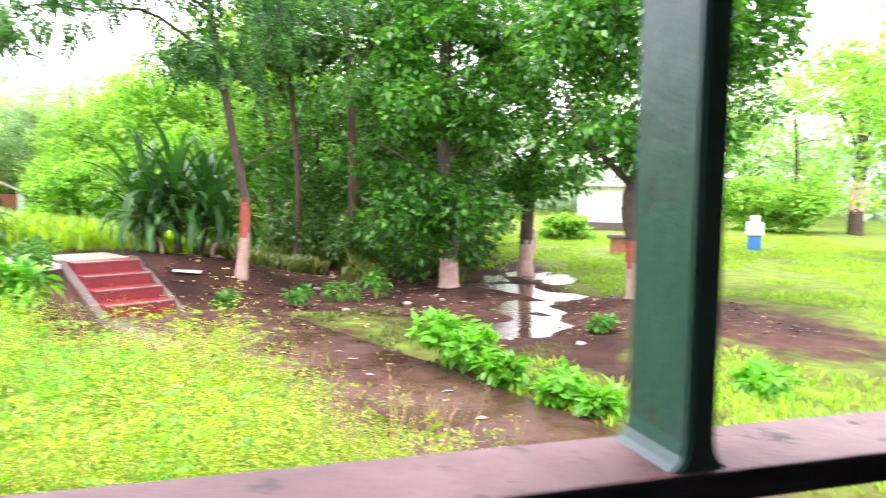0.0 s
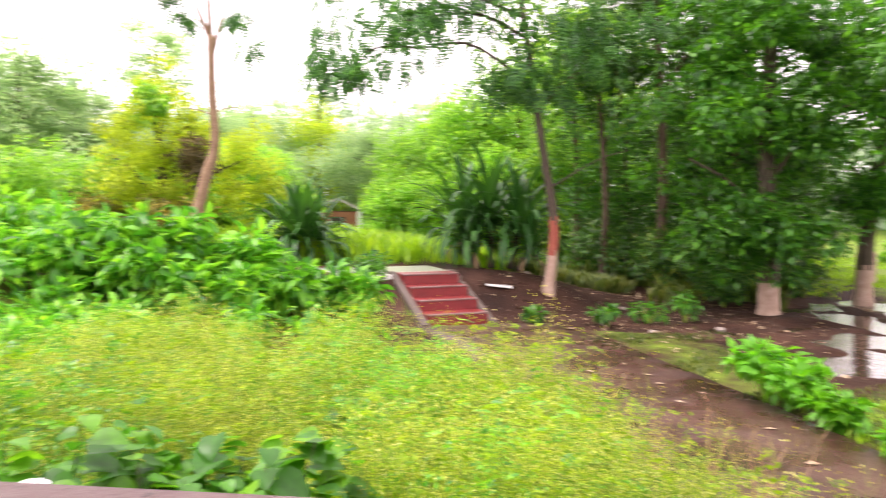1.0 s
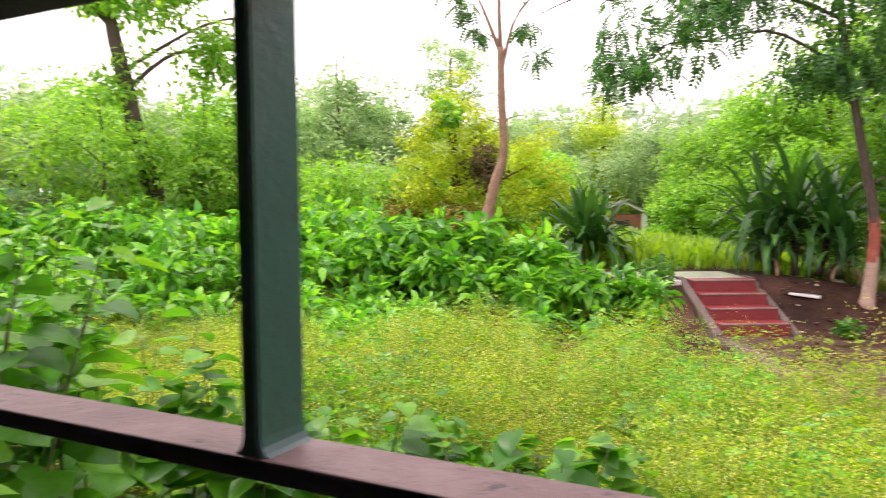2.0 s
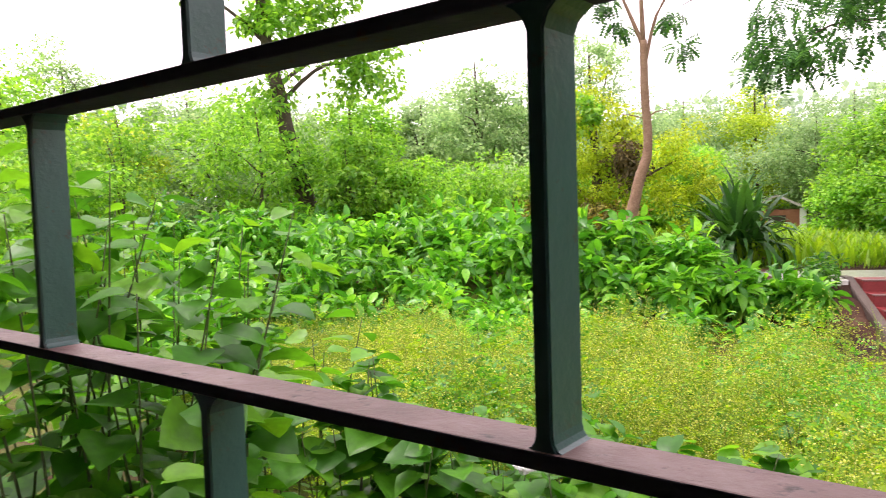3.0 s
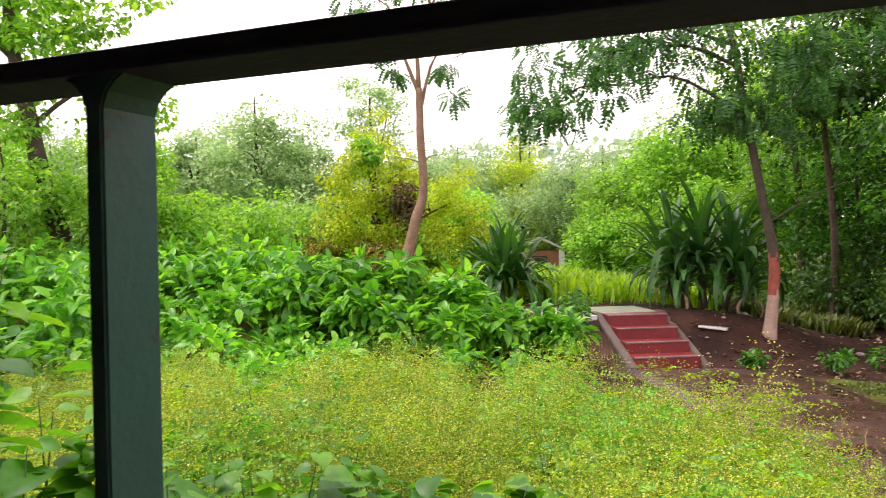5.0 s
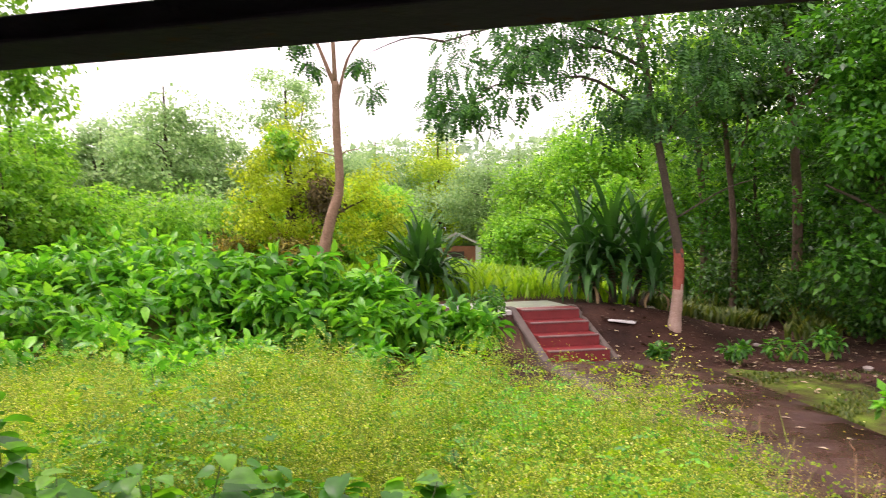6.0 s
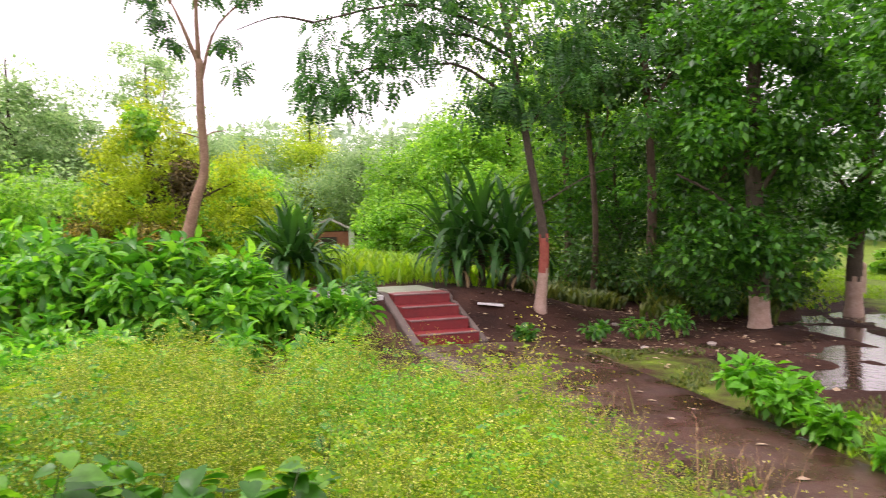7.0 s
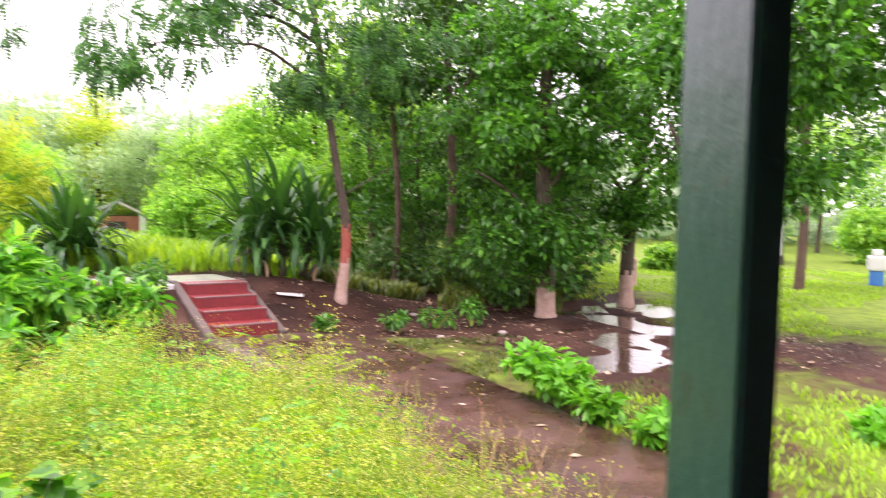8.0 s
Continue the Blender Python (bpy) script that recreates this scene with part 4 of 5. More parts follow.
def build_main_trees():
    # the slender forked tree with a bare lower trunk
    ends = [(-9.9, 10.2, 6.3), (-9.4, 10.4, 7.0), (-8.8, 11.0, 7.2), (-8.1, 11.4, 6.6), (-7.9, 11.6, 7.2), (-9.6, 10.9, 7.6)]
    c = np.array([e for e in ends for _ in range(3)]) + rng.normal(0, (0.5, 0.5, 0.3), (18, 3))
    c = np.concatenate([c, [(-9.6, 10.3, 5.35), (-9.9, 10.2, 5.7), (-9.0, 10.8, 5.75), (-8.4, 11.2, 5.8), (-8.7, 11.0, 4.95), (-8.55, 11.05, 4.4), (-9.5, 10.4, 4.9)]])
    cr = np.concatenate([np.full(18, 0.42), np.full(7, 0.22)])
    tree("forked_tree", [(-9.39, 10.42, 0.45), (-9.36, 10.45, 1.0), (-9.18, 10.6, 2.05), (-9.05, 10.71, 2.65), (-9.08, 10.69, 3.66), (-9.09, 10.68, 4.6)], [0.13, 0.115, 0.1, 0.085, 0.075, 0.065],
         [((-9.09, 10.68, 4.5), (-9.45, 10.4, 5.6), 0.045), ((-9.09, 10.68, 4.55), (-8.9, 10.85, 6.2), 0.05), ((-9.08, 10.69, 4.15), (-8.4, 11.2, 5.75), 0.04), ((-9.08, 10.69, 3.1), (-8.75, 10.95, 3.35), 0.02), ((-9.08, 10.69, 3.2), (-9.4, 10.4, 3.3), 0.014),
          ((-9.45, 10.4, 5.55), (-9.9, 10.2, 6.4), 0.03), ((-8.9, 10.85, 6.1), (-9.3, 10.5, 7.2), 0.03), ((-8.9, 10.85, 6.1), (-8.6, 11.1, 7.3), 0.03), ((-8.4, 11.2, 5.7), (-7.9, 11.6, 7.1), 0.025)],
         [(c, cr, 22, 0.23, FROND, "tree_feather", 1.0)], "slender leaning tree with bare tan trunk and sparse feathery leaves", "bark_tan")
    # the tree with the red and white band by the steps
    base = (-3.03, 11.25, 0.28)
    stem = [base, (-2.96, 11.26, 1.34), (-3.11, 11.22, 2.31), (-3.31, 11.17, 3.53), (-3.43, 11.13, 4.39), (-3.6, 11.08, 5.2), (-3.7, 11.0, 6.4)]
    limbs = [((-3.3, 11.17, 3.45), (-4.9, 10.58, 4.05), 0.035), ((-3.42, 11.13, 4.2), (-5.15, 10.47, 4.45), 0.035), ((-3.43, 11.13, 4.5), (-6.2, 9.9, 4.75), 0.035), ((-3.25, 11.2, 3.0), (-2.5, 11.36, 3.75), 0.025),
             ((-3.5, 11.1, 4.7), (-2.9, 11.5, 6.0), 0.03), ((-3.05, 11.22, 1.9), (-1.9, 11.6, 2.5), 0.018), ((-4.9, 10.58, 4.05), (-6.0, 10.0, 3.5), 0.02), ((-6.2, 9.9, 4.75), (-7.2, 9.3, 4.6), 0.02), ((-3.6, 11.08, 5.2), (-5.2, 10.3, 6.0), 0.03)]
    left = np.concatenate([envelope(46, (-4.7, 10.65, 4.6), (2.4, 1.2, 1.3), -1.0, 0.25), envelope(18, (-6.0, 10.0, 3.9), (0.9, 0.6, 0.8), -1.0, 0.2), envelope(26, (-2.5, 11.5, 4.4), (1.1, 0.9, 1.5), -1.0, 0.25), envelope(16, (-3.5, 11.1, 3.6), (0.9, 0.7, 0.35), -1.0, 0.2)])
    tree("painted_tree", stem, [0.088, 0.074, 0.062, 0.052, 0.045, 0.036, 0.022], limbs,
         [(left, rng.uniform(0.3, 0.6, len(left)), 13, 0.22, FROND, "tree_feather", 1.0), (*spread_crown(26, (-3.4, 11.5, 4.9), (1.7, 0.8, 1.5), 0.5, -1.0, 0.3), 40, 0.12, LEAF, "tree_mid", 0.6)], "slender tree with red and white painted trunk base beside the steps", "bark", [(-0.3, 0.6, "lime"), (0.6, 1.2, "red_paint")])
    # dark dense trees round the puddle
    g = "dark trees round the puddle"
    lab = "dense dark green tree with limewashed trunk base"
    c1 = spread_crown(110, (0.0, 12.9, 3.6), (1.9, 1.6, 2.7), 0.5, -0.95, 0.5)
    tree("shade_tree", [(0.13, 12.6, -0.03), (0.1, 12.65, 1.2), (0.0, 12.7, 3.0), (0.1, 12.8, 5.5)], [0.165, 0.14, 0.12, 0.06], [((0.1, 12.65, 1.4), (-1.1, 12.3, 2.4), 0.05), ((0.05, 12.7, 2.0), (1.2, 12.4, 3.2), 0.05), ((0.0, 12.7, 2.8), (-0.9, 13.2, 4.2), 0.05)],
         [(*c1, 130, 0.13, LEAF, "tree_lush", 0.4), (*spread_crown(40, (-0.05, 12.15, 1.3), (1.35, 0.6, 0.75), 0.36, -1.0, 0.3), 70, 0.13, LEAF, "tree_lush", 0.4)], lab, "bark", [(-0.3, 0.5, "lime")], group=g)
    c2 = spread_crown(110, (2.1, 15.2, 4.0), (2.2, 1.8, 3.0), 0.55, -0.9, 0.5)
    tree("shade_tree", [(1.7, 15.1, -0.03), (1.72, 15.1, 1.2), (1.9, 15.1, 2.8), (2.2, 15.2, 5.6)], [0.15, 0.13, 0.11, 0.05], [((1.75, 15.1, 1.6), (0.8, 14.8, 2.8), 0.05), ((1.85, 15.1, 2.4), (3.1, 15.0, 3.6), 0.05)],
         [(*c2, 120, 0.13, LEAF, "tree_lush", 0.4), (*spread_crown(30, (1.75, 14.7, 1.85), (1.1, 0.6, 0.6), 0.36, -1.0, 0.3), 70, 0.13, LEAF, "tree_lush", 0.4)], lab, "bark", [(-0.3, 0.62, "lime")], group=g)
    c3 = spread_crown(150, (3.0, 11.0, 4.3), (2.4, 1.9, 2.6), 0.55, -0.75, 0.5)
    tree("shade_tree", [(2.85, 10.6, 0.08), (2.78, 10.6, 0.9), (2.7, 10.65, 1.5), (2.9, 10.8, 2.4), (3.0, 11.0, 5.0)], [0.19, 0.155, 0.14, 0.12, 0.06], [((2.7, 10.65, 1.4), (3.6, 10.5, 2.3), 0.07), ((2.75, 10.7, 1.7), (1.7, 10.6, 3.0), 0.06), ((2.9, 10.8, 2.4), (3.6, 11.6, 4.2), 0.06)],
         [(*c3, 120, 0.13, LEAF, "tree_lush", 0.4), (*spread_crown(44, (2.9, 10.5, 2.35), (1.9, 1.0, 0.55), 0.38, -1.0, 0.3), 70, 0.13, LEAF, "tree_lush", 0.4)], "dense dark tree with red and white painted trunk base", "bark", [(-0.3, 0.55, "lime"), (0.55, 0.9, "red_paint")], group=g)
    # tall trunks and thicket behind
    for x, y, zt, half, n, mat, r in ((-1.85, 15.0, 7.5, (1.9, 1.7, 2.0), 70, "tree_dark", 0.1), (-2.95, 15.0, 5.6, (1.6, 1.5, 1.6), 60, "tree_dark", 0.07), (-0.6, 17.5, 7.0, (2.3, 2.0, 3.2), 80, "tree_dark", 0.12), (6.2, 19.0, 7.0, (2.4, 2.0, 3.2), 80, "tree_dark", 0.12), (-1.6, 20.5, 7.5, (2.6, 2.2, 3.6), 80, "tree_dark", 0.13), (-4.2, 18.0, 6.4, (2.4, 2.0, 2.6), 80, "tree_mid", 0.1)):
        b = (x, y, ground_z(x, y) - 0.05)
        top = (x - 0.2, y, zt)
        c = spread_crown(n, (x, y, zt - half[2] * 0.6), half, 0.5, -1.0, 0.35)
        tree("tall_tree", [b, (x + 0.05, y, zt * 0.3), (x - 0.1, y, zt * 0.65), top], [r, r * 0.85, r * 0.7, r * 0.3], [((x, y, zt * 0.5), tuple(c[0][k]), r * 0.4) for k in (0, 5, 11)],
             [(*c, 105, 0.12, LEAF, mat, 0.35)], "tall thin-trunked tree with dark leaves in the grove", "bark_brown", group="tall trees in the grove")
    # low-boughed small trees that close the grove behind
    for x, y, tall, wide in ((-2.9, 17.4, 4.4, 3.2), (-1.3, 18.6, 4.8, 3.4), (0.2, 17.8, 4.2, 2.8), (-4.6, 20.5, 4.6, 3.2), (0.6, 21.5, 5.2, 3.6), (-2.6, 22.5, 6.0, 4.2), (-0.9, 25.0, 6.5, 4.6)):
        broadleaf_tree(x, y, tall, wide, "tree_lush" if x < -2.0 else "tree_dark", "low-boughed dark green tree closing the grove", 0.11, 120, 80, -1.0, group="small trees of the grove", base_at=0.06, trunk=0.07, shape=LEAF)
    # undergrowth behind the bank
    for x, y, tall, wide in ((-1.7, 14.3, 1.3, 1.5), (-0.9, 13.9, 1.4, 1.4), (-2.7, 15.2, 1.6, 1.7), (-3.4, 15.6, 1.6, 1.8), (-0.2, 14.2, 1.6, 1.8), (-1.6, 15.4, 2.0, 2.0), (-0.6, 16.8, 1.5, 1.9), (-0.6, 15.8, 2.4, 2.2), (-3.0, 16.6, 2.4, 2.2), (0.75, 15.4, 0.9, 1.2), (0.3, 16.2, 1.7, 1.6), (-0.55, 13.2, 0.7, 0.9)):
        shrub("thicket_bush", x, y, tall, wide, 1000, 0.1, "tree_dark", "dark brushy undergrowth in the shade of the trees", shape=LEAF, category="bush", group="undergrowth in the grove")


build_main_trees()


def build_far_trees():
    # the low tree smothered in yellow-green creeper, its hollow filled with dark brown leaves
    x, y = -11.85, 12.2
    main = spread_crown(110, (x, y, 2.75), (1.4, 1.4, 1.75), 0.38, -1.0, 0.6)
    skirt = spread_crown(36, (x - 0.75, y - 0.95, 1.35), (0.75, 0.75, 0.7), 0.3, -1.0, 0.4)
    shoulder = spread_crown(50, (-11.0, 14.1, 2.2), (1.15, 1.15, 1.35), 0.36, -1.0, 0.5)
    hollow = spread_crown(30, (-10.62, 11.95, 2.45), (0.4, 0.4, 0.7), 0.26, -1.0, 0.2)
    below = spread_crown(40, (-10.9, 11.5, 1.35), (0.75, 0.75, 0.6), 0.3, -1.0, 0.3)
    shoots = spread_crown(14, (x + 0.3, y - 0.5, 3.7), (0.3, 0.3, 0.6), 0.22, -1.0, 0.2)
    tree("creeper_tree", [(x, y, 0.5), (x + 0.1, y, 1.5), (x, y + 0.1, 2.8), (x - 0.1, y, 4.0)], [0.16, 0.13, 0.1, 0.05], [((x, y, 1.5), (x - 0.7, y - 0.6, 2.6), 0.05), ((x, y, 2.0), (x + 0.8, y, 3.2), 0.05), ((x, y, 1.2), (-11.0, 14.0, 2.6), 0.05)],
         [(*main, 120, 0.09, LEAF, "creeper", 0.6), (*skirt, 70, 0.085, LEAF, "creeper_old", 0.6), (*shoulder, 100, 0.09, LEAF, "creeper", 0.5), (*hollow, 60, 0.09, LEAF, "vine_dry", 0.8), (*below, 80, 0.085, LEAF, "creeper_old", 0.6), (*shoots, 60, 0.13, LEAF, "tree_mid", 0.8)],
         "low tree smothered in yellow-green creeper with a dark brown hollow", "bark")
    mid = "green broad-crowned tree behind the terrace"
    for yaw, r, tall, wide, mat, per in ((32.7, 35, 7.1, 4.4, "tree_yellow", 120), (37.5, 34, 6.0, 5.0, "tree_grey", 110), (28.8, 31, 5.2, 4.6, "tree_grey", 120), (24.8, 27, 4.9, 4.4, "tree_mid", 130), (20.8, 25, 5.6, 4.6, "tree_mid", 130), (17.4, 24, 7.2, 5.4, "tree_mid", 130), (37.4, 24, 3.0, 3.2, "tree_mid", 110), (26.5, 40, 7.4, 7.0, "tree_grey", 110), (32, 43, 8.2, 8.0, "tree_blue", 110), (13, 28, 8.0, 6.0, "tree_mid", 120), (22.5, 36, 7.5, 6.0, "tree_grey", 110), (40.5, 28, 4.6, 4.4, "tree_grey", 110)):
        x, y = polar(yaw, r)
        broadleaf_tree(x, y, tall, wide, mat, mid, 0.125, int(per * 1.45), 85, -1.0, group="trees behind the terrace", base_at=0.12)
    # the greyer leaf colours here have haze painted in
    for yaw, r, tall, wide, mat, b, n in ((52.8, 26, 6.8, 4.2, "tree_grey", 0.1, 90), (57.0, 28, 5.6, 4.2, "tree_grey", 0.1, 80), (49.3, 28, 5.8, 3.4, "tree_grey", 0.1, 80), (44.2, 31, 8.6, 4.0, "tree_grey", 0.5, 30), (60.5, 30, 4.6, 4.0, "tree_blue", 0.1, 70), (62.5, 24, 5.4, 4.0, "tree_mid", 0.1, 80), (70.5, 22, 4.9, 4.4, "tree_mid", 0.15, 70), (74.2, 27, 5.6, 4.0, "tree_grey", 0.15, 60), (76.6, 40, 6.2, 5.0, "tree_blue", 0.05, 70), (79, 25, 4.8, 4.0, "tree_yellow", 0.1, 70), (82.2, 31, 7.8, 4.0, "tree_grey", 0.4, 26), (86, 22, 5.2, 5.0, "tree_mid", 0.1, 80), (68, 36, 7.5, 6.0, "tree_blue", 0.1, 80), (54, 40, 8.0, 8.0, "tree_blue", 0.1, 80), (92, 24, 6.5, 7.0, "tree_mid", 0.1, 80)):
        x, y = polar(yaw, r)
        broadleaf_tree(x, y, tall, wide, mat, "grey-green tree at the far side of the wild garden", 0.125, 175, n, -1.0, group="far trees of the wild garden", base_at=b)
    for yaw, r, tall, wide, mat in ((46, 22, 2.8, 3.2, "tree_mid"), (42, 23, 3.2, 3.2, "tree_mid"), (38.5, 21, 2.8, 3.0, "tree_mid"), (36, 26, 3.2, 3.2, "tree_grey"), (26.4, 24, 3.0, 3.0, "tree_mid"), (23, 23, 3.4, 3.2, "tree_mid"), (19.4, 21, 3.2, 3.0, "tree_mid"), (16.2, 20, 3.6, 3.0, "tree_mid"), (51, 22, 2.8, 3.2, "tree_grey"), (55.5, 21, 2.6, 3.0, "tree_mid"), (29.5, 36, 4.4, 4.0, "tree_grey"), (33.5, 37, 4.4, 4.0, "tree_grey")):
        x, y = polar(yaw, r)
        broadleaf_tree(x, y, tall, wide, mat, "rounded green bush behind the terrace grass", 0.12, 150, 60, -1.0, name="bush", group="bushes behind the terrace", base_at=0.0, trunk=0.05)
    # the tall trunk wrapped in climbers
    stem = [(-14.5, 6.75, 0.3), (-14.6, 6.6, 1.6), (-14.74, 6.28, 2.95), (-14.81, 6.11, 4.0), (-14.95, 5.85, 5.7), (-15.0, 5.8, 8.0)]
    wrap = np.array([np.asarray(stem)[k] + rng.normal(0, 0.22, 3) for k in range(1, 6) for _ in range(7)])
    up_ = spread_crown(60, (-14.6, 6.5, 6.4), (2.4, 2.4, 1.5), 0.5, -1.0, 0.4)
    side = spread_crown(40, (-14.0, 7.6, 4.6), (0.9, 1.0, 0.9), 0.4, -1.0, 0.4)
    tree("climber_tree", stem, [0.24, 0.2, 0.17, 0.15, 0.12, 0.06], [((-14.8, 6.1, 4.0), (-14.1, 7.6, 4.8), 0.06), ((-14.9, 5.9, 5.2), (-15.6, 4.6, 6.4), 0.06), ((-14.8, 6.1, 4.4), (-13.8, 8.2, 5.6), 0.05)],
         [(wrap, np.full(len(wrap), 0.4), 84, 0.14, LEAF, "tree_mid", 0.6), (*up_, 50, 0.17, LEAF, "tree_mid", 0.3), (*side, 44, 0.14, LEAF, "tree_mid", 0.4)], "tall tree trunk wrapped in leafy green climbers", "bark")
    low = "sprawling green sapling growth in the wild garden"
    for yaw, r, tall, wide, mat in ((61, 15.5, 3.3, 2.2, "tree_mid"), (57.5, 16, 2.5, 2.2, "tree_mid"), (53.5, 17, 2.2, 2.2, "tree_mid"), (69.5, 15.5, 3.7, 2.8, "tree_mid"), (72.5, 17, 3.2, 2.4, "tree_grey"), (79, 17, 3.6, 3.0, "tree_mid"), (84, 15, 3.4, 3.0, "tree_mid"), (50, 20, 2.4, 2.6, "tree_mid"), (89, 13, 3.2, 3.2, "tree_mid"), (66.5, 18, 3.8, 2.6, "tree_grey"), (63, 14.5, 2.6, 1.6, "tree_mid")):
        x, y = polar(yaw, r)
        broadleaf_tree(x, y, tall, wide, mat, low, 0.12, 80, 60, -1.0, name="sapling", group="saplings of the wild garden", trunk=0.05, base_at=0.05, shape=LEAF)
    # right-hand yard
    for yaw, r, tall, wide, mat in ((-25.2, 33, 2.6, 3.6, "tree_mid"), (-22.2, 34, 2.4, 3.0, "tree_mid"), (-33, 22, 7.0, 6.0, "tree_mid"), (-25, 40, 9.0, 9.0, "tree_mid"), (-19, 42, 8.0, 8.0, "tree_mid"), (7, 42, 9.5, 9.0, "tree_mid"), (-9.5, 25, 0.9, 1.6, "tree_mid")):
        x, y = polar(yaw, r)
        broadleaf_tree(x, y, tall, wide, mat, "leafy green tree or bush at the lawn's far edge", 0.17, 85, 70, -1.0, group="trees beyond the lawn", base_at=0.1 if tall > 3 else 0.0, trunk=0.12 if tall > 3 else 0.04)
    x, y = polar(-28.9, 33)
    tree("painted_tree", [(x, y, -0.1), (x, y, 1.2), (x + 0.1, y, 3.5), (x, y, 6.0)], [0.3, 0.27, 0.22, 0.1], [((x, y, 3.0), (x - 1.4, y, 5.0), 0.1), ((x, y, 3.4), (x + 1.4, y, 5.2), 0.1)],
         [(*spread_crown(70, (x, y, 6.0), (3.0, 3.0, 2.0), 0.7, -1.0, 0.4), 90, 0.16, LEAF, "tree_mid", 0.4)], "lawn tree with a dark and whitewashed trunk", "bark", [(1.0, 2.2, "lime")])


build_far_trees()


def build_woods():
    """The wood that closes the view all round, its leaf colour paled for haze."""
    c, r = [], []
    for k in range(1000):
        yaw = rng.uniform(-60, 125)
        d = rng.uniform(46, 74)
        x, y = polar(yaw, d)
        c.append((x, y, rng.uniform(0.3, 1.0) ** 0.5 * rng.uniform(0.1, 8.0 + 3 * noise.noise(Vector((yaw * 0.1, 0, 0))) + 0.03 * d)))
        r.append(rng.uniform(1.2, 2.4))
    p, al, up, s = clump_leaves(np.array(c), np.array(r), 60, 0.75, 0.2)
    tagged(new("distant_woods", big_mesh("distant_woods", *scatter(CHIP, p, al, up, s), "tree_blue")), "pale green distant woods closing the garden, haze in the leaf colour", "woods", kind="stuff")


build_woods()


# ---------------------------------------------------------------- grass
def grass(name, places, tall, wide, mat, label):
    n = len(places)
    a = rng.uniform(0, 6.28, n)
    lean = rng.uniform(0.15, 0.6, n)
    al = np.stack([np.cos(a) * lean, np.sin(a) * lean, np.ones(n)], 1)
    up = np.stack([np.cos(a), np.sin(a), np.zeros(n)], 1) * -1.0 + rng.normal(0, 0.2, (n, 3))
    shape = (NARROW[0] * (wide, 1, 1), NARROW[1])
    v, t = scatter(shape, places, al, up, tall * rng.uniform(0.55, 1.2, n))
    tagged(new(name, big_mesh(name, v, t, mat)), label, "grass", kind="stuff")


def on_land(n, sample):
    out = []
    while len(out) < n:
        q = sample()
        if q is not None:
            out.append((q[0], q[1], ground_z(*q) - 0.03))
    return np.array(out)


def build_grass():
    def terrace():
        x, y = polar(rng.uniform(18, 47), rng.uniform(13.2, 34))
        v = (x - ST[0]) * U_[0] + (y - ST[1]) * U_[1]
        return (x, y) if v > RUN + 1.3 else None

    def wild():
        return polar(rng.uniform(46, 92), rng.uniform(12.5, 24))

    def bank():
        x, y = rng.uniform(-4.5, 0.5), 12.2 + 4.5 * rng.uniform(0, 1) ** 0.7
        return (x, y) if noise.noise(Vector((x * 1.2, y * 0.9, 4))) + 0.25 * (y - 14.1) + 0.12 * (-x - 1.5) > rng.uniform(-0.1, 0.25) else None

    def lawn():
        x, y = rng.uniform(0.6, 13), rng.uniform(4.2, 26)
        if noise.noise(Vector((x * 0.8, y * 0.5, 5))) < -0.12 and y > 6.5:
            return None
        if math.hypot((x - 2.75) / 1.25, (y - 10.1) / 1.9) < 1 or (x < 2.6 and 7.3 < y < 15.5) or math.hypot((x - 4.2) / 1.5, (y - 9.3) / 2.7) + 0.5 * noise.noise(Vector((x, y, 1))) < 1:
            return None
        return (x, y) if (x - 1.2) * 0.8 + (y - 5.2) * 0.6 > 0.05 else None

    def verge():
        f = rng.uniform(0, 1)
        x, y = 0.95 - 2.8 * f, 5.75 + 3.75 * f
        w = abs(rng.normal(0, 0.75)) + 0.02
        if noise.noise(Vector((x * 2.2 + w, y * 2.2, 8))) < 0.05:
            return None
        return (x + 0.8 * w, y + 0.6 * w)

    grass("tall_grass", on_land(18000, terrace), 0.5, 0.5, "grass", "tall bright green grass on the terrace")
    grass("wild_grass", on_land(17000, wild), 0.42, 0.45, "grass", "tall rank grass in the wild garden")
    grass("shaded_grass", on_land(8000, bank), 0.34, 0.7, "grass_dull", "dull tall grass under the trees, darkened for their shade")
    grass("lawn_grass", on_land(42000, lawn), 0.085, 1.1, "grass", "short bright green lawn grass")
    grass("verge_grass", on_land(3000, verge), 0.055, 1.2, "grass_dull", "sparse yellowish grass along the path")


build_grass()


# ---------------------------------------------------------------- small buildings and things far off
def placed(name, x, y, z, yaw, label, category):
    root = tagged(new(name), label, category)
    root.matrix_basis = Matrix.Translation((x, y, z)) @ Matrix.Rotation(radians(yaw), 4, "Z")
    return root


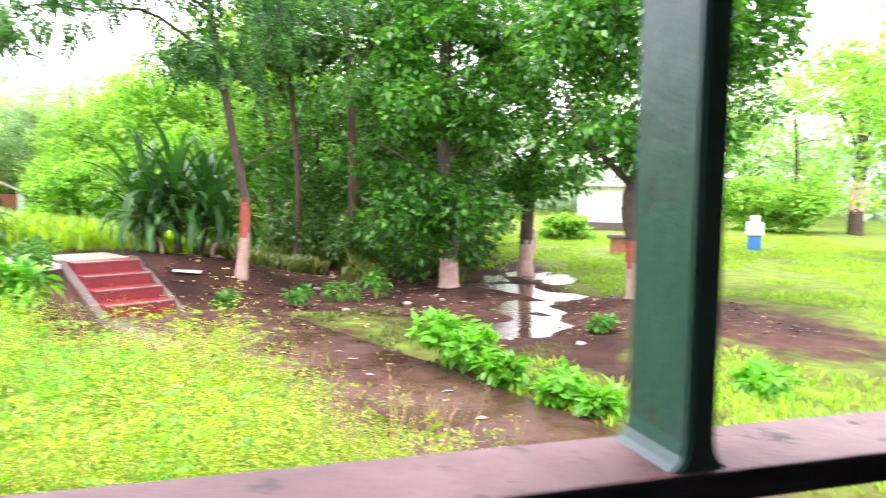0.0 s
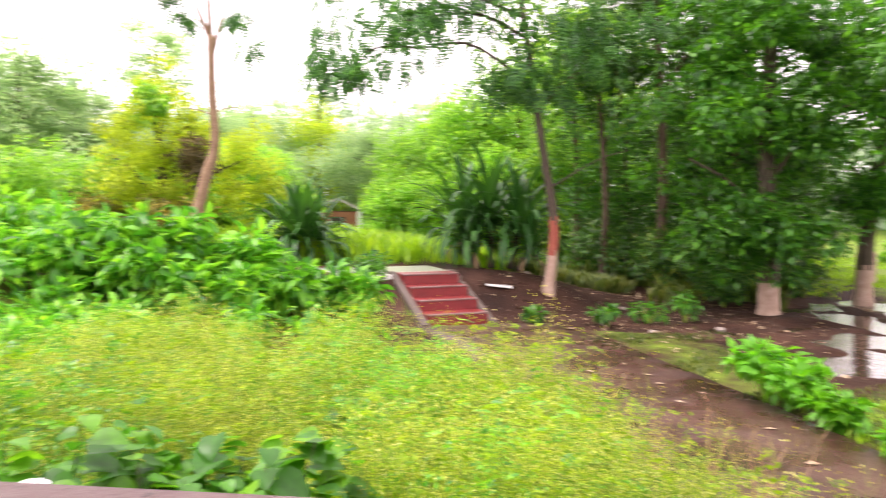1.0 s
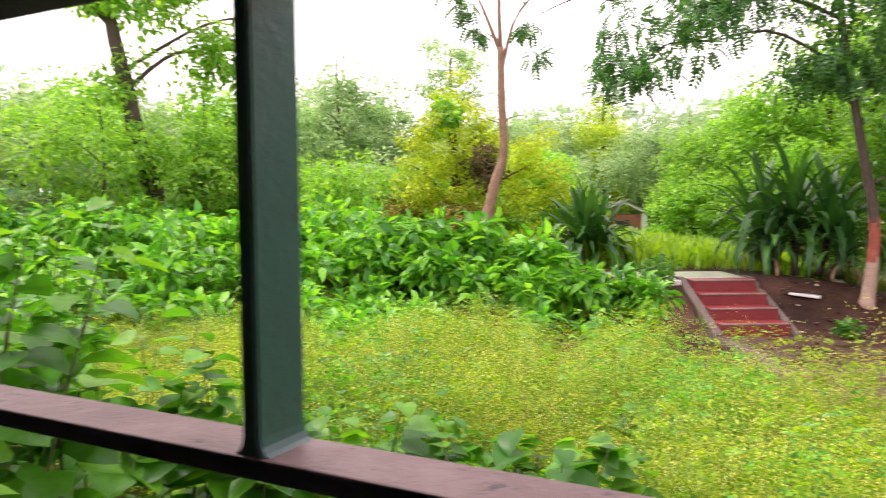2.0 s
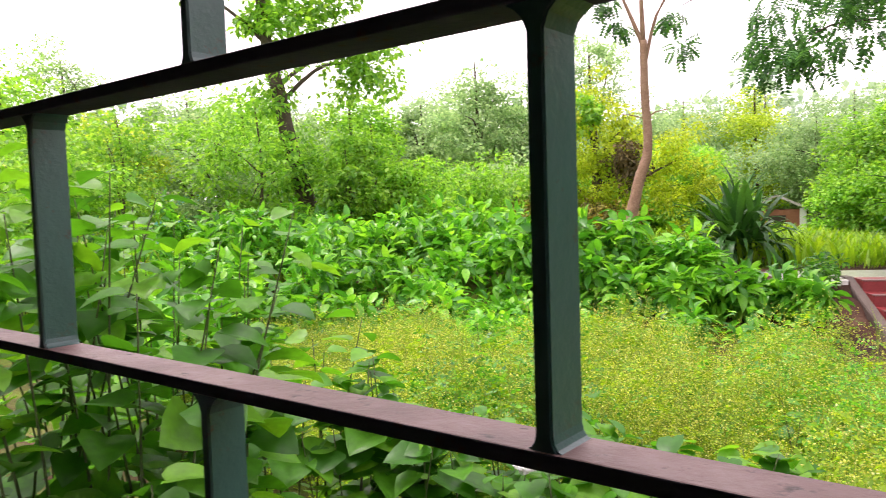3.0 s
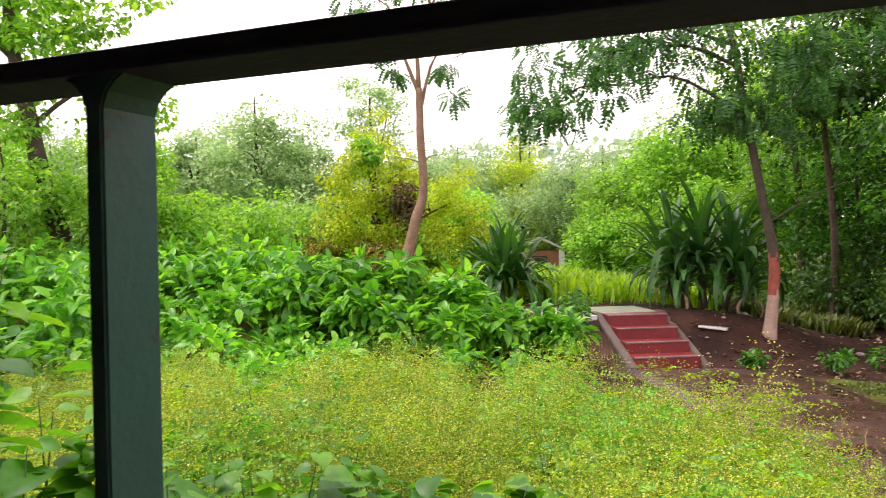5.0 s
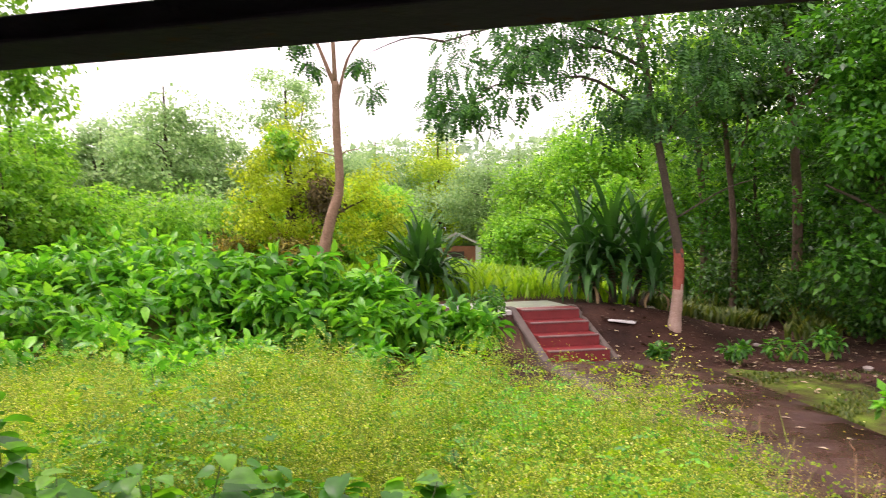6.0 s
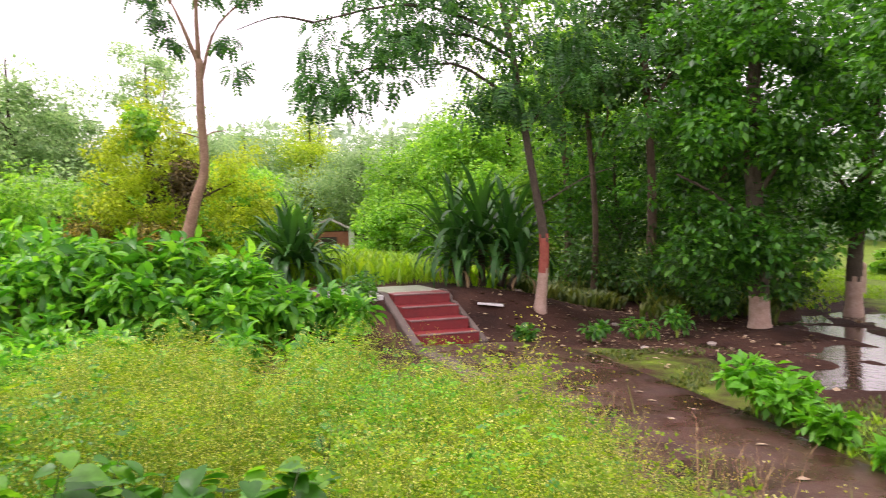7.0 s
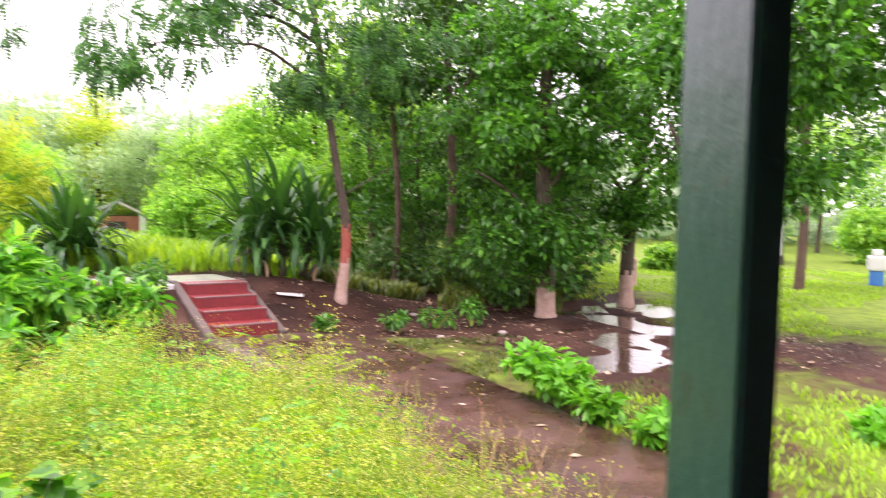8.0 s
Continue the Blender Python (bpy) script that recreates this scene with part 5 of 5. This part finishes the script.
def build_far_things():
    x, y = -15.6, 25.65
    hut = placed("hut", x, y, ground_z(x, y) - 0.1, 30, "small red-brown hut with a pale sheet roof", "hut")
    part("wall", box(-0.9, -0.8, 0, 0.9, 0.8, 1.15), "brick_wall", hut)
    part("pillar", box(0.75, -0.86, 0, 0.97, -0.62, 1.2, 0.01), "white_wall", hut, "white corner pillar")
    bm = bmesh.new()
    pr = [(-1.05, 1.12), (0, 1.62), (1.05, 1.12), (1.05, 1.2), (0, 1.7), (-1.05, 1.2)]
    a = [bm.verts.new((px, -0.95, pz)) for px, pz in pr]
    c = [bm.verts.new((px, 0.95, pz)) for px, pz in pr]
    for k in range(6):
        j = (k + 1) % 6
        bm.faces.new((a[k], a[j], c[j], c[k]))
    bm.faces.new((a[0], a[1], a[4], a[5])), bm.faces.new((a[1], a[2], a[3], a[4]))
    bm.faces.new((c[0], c[1], c[4], c[5])), bm.faces.new((c[1], c[2], c[3], c[4]))
    bmesh.ops.recalc_face_normals(bm, faces=bm.faces)
    part("roof", bm, "sheet", hut)
    part("doorway", box(-0.3, -0.82, 0, 0.3, -0.78, 0.95), "dark_open", hut, "dark timber door")
    shed = placed("teal_shed", -30.9, 8.2, 0.2, 75, "teal painted shed behind leaves", "shed")
    part("wall", box(-0.9, -0.7, 0, 0.9, 0.7, 2.3), "teal", shed)
    part("roof", box(-1.1, -0.9, 2.3, 1.1, 0.9, 2.4, 0.02), "sheet", shed)
    part("window", box(-0.3, -0.73, 1.3, 0.3, -0.69, 1.9), "dark_open", shed)
    wall = placed("white_house", 6.6, 29.5, 0.0, -8, "low white building seen beneath the trees", "house")
    part("wall", box(-1.2, 0, -0.1, 2.3, 3.0, 1.7), "white_wall", wall)
    part("roof", box(-1.4, -0.2, 1.7, 2.5, 3.2, 1.85, 0.02), "sheet", wall)
    part("plinth", box(-1.23, -0.06, -0.1, 2.33, 0.0, 0.3), "cement", wall)
    part("door", box(1.2, -0.04, 0.3, 1.9, 0.02, 1.5), "dark_open", wall)
    tank = placed("brick_bench", 5.0, 19.5, -0.05, -12, "low brown masonry bench on the lawn", "bench")
    part("seat", box(-0.7, -0.25, 0.42, 0.7, 0.25, 0.52, 0.015), "cement", tank)
    part("base", box(-0.6, -0.2, 0, 0.6, 0.2, 0.42, 0.01), "brick_wall", tank)
    post = placed("marker_post", 8.9, 21.3, -0.05, -20, "small white and blue painted stone post on the lawn", "post")
    part("base", box(-0.17, -0.17, 0, 0.17, 0.17, 0.42, 0.03, 2), "blue", post, "blue painted base")
    part("body", box(-0.24, -0.2, 0.42, 0.24, 0.2, 0.82, 0.06, 3), "white_wall", post)
    part("cap", box(-0.13, -0.13, 0.82, 0.13, 0.13, 1.0, 0.05, 3), "white_wall", post)
    stone = placed("standing_stone", 2.1, 18.4, -0.05, 10, "pinkish rounded standing stone", "stone")
    part("stone", box(-0.2, -0.12, 0, 0.2, 0.12, 0.75, 0.1, 4), "lime", stone, smooth=True)


build_far_things()


def rock(name, x, y, r, mat, label, category, z=None, flat=0.5, group=""):
    bm = bmesh.new()
    bmesh.ops.create_icosphere(bm, subdivisions=2, radius=r)
    k = rng.uniform(0, 50)
    for v in bm.verts:
        v.co *= 1 + 0.35 * noise.noise(v.co * (1.3 / r) + Vector((k, 0, 0)))
        v.co.z *= flat
    me = bpy.data.meshes.new(name)
    bm.to_mesh(me)
    bm.free()
    me.materials.append(M[mat])
    ob = tagged(new(name, me), label, category, group=group)
    ob.location = (x, y, (ground_z(x, y) if z is None else z) + r * flat * 0.1 - 0.03)
    ob.rotation_euler = (0, 0, rng.uniform(0, 6))
    return ob


def build_litter():
    p = at_steps(WIDE + 0.6, 0.8)
    bm = box(-0.2, -0.11, 0, 0.2, 0.11, 0.045, 0.01, 2)
    for v in bm.verts:
        v.co.x += 0.35 * v.co.y
        v.co.z += 0.02 * noise.noise(v.co * 9)
    me = bpy.data.meshes.new("broken_slab")
    bm.to_mesh(me)
    bm.free()
    me.materials.append(M["landing"])
    ob = tagged(new("broken_slab", me), "pale broken stone slab beside the steps", "stone")
    ob.location, ob.rotation_euler = (p.x, p.y, ground_z(p.x, p.y) - 0.05), (-0.12, 0.1, 0.5)
    p = at_steps(WIDE - 0.1, -0.12)
    rock("stone", p.x, p.y, 0.06, "stone", "small pale stone at the foot of the steps", "stone", z=0.0, group="small stones")
    for x, y, r in ((-2.0, 12.0, 0.07), (-0.9, 10.9, 0.06), (-0.5, 11.3, 0.08), (-3.6, 11.9, 0.09), (1.6, 8.3, 0.06), (-1.3, 10.2, 0.05)):
        rock("stone", x, y, r, "stone", "small pale stone lying on brown soil", "stone", group="small stones")
    leaf = mesh_of("fallen_leaf", [(0, -0.5, 0.02), (0.24, 0, 0.06), (0, 0.5, 0.0), (-0.24, 0, 0.1), (0, 0, 0.0)], [(0, 1, 4), (1, 2, 4), (2, 3, 4), (3, 0, 4)], "litter")
    spots = [(-0.84, 7.18), (-1.3, 7.9), (-0.6, 6.6), (-1.7, 8.2), (-2.2, 8.9), (-1.0, 7.5), (0.1, 6.1), (-2.6, 9.3), (-0.2, 5.8), (-1.55, 7.4), (-2.9, 9.0), (0.35, 5.4), (-1.1, 6.9), (-2.0, 8.1), (-0.45, 7.0)]
    spots += [(rng.uniform(-3.2, 0.3), rng.uniform(9.6, 12.4)) for _ in range(45)] + [(rng.uniform(-1.9, 3.4), rng.uniform(8.8, 10.4)) for _ in range(20)]
    for x, y in spots:
        ob = tagged(new("fallen_leaf", leaf), "dry fallen leaf lying on wet ground", "leaf", group="fallen leaves")
        ob.location = (x, y, 0.016 if (x, y) in spots[:15] else ground_z(x, y) - 0.012)
        ob.rotation_euler = (rng.uniform(-0.15, 0.15), rng.uniform(-0.15, 0.15), rng.uniform(0, 6.28))
        k = rng.uniform(0.045, 0.11)
        ob.scale = (k, k, k)
    n = 2600
    at = np.array([(rng.uniform(-4.0, 4.6), rng.uniform(8.6, 14.5)) for _ in range(n)])
    z = land(at[:, 0], at[:, 1])
    keep = z > -0.05
    at, z, n = at[keep], z[keep], int(keep.sum())
    a = rng.uniform(0, 6.28, n)
    v, t = scatter(CHIP, np.column_stack([at, z - 0.015]), np.stack([np.cos(a), np.sin(a), rng.uniform(-0.05, 0.25, n)], 1), np.tile((0, 0, 1.0), (n, 1)) + rng.normal(0, 0.3, (n, 3)), rng.uniform(0.03, 0.09, n))
    tagged(new("leaf_litter", big_mesh("leaf_litter", v, t, "litter_bits")), "scattered brown leaf litter on the muddy bank", "leaf litter", kind="stuff")
    bag = bmesh.new()
    bmesh.ops.create_icosphere(bag, subdivisions=3, radius=0.03)
    for v in bag.verts:
        v.co *= 1 + 0.5 * noise.noise(v.co * 52)
        v.co.z *= 0.7
    me = bpy.data.meshes.new("plastic_bag")
    bag.to_mesh(me)
    bag.free()
    me.materials.append(M["plastic"])
    ob = tagged(new("plastic_bag", me), "crumpled white plastic bag caught among leaves", "bag")
    ob.location = (-1.42, 1.12, 1.11)


build_litter()
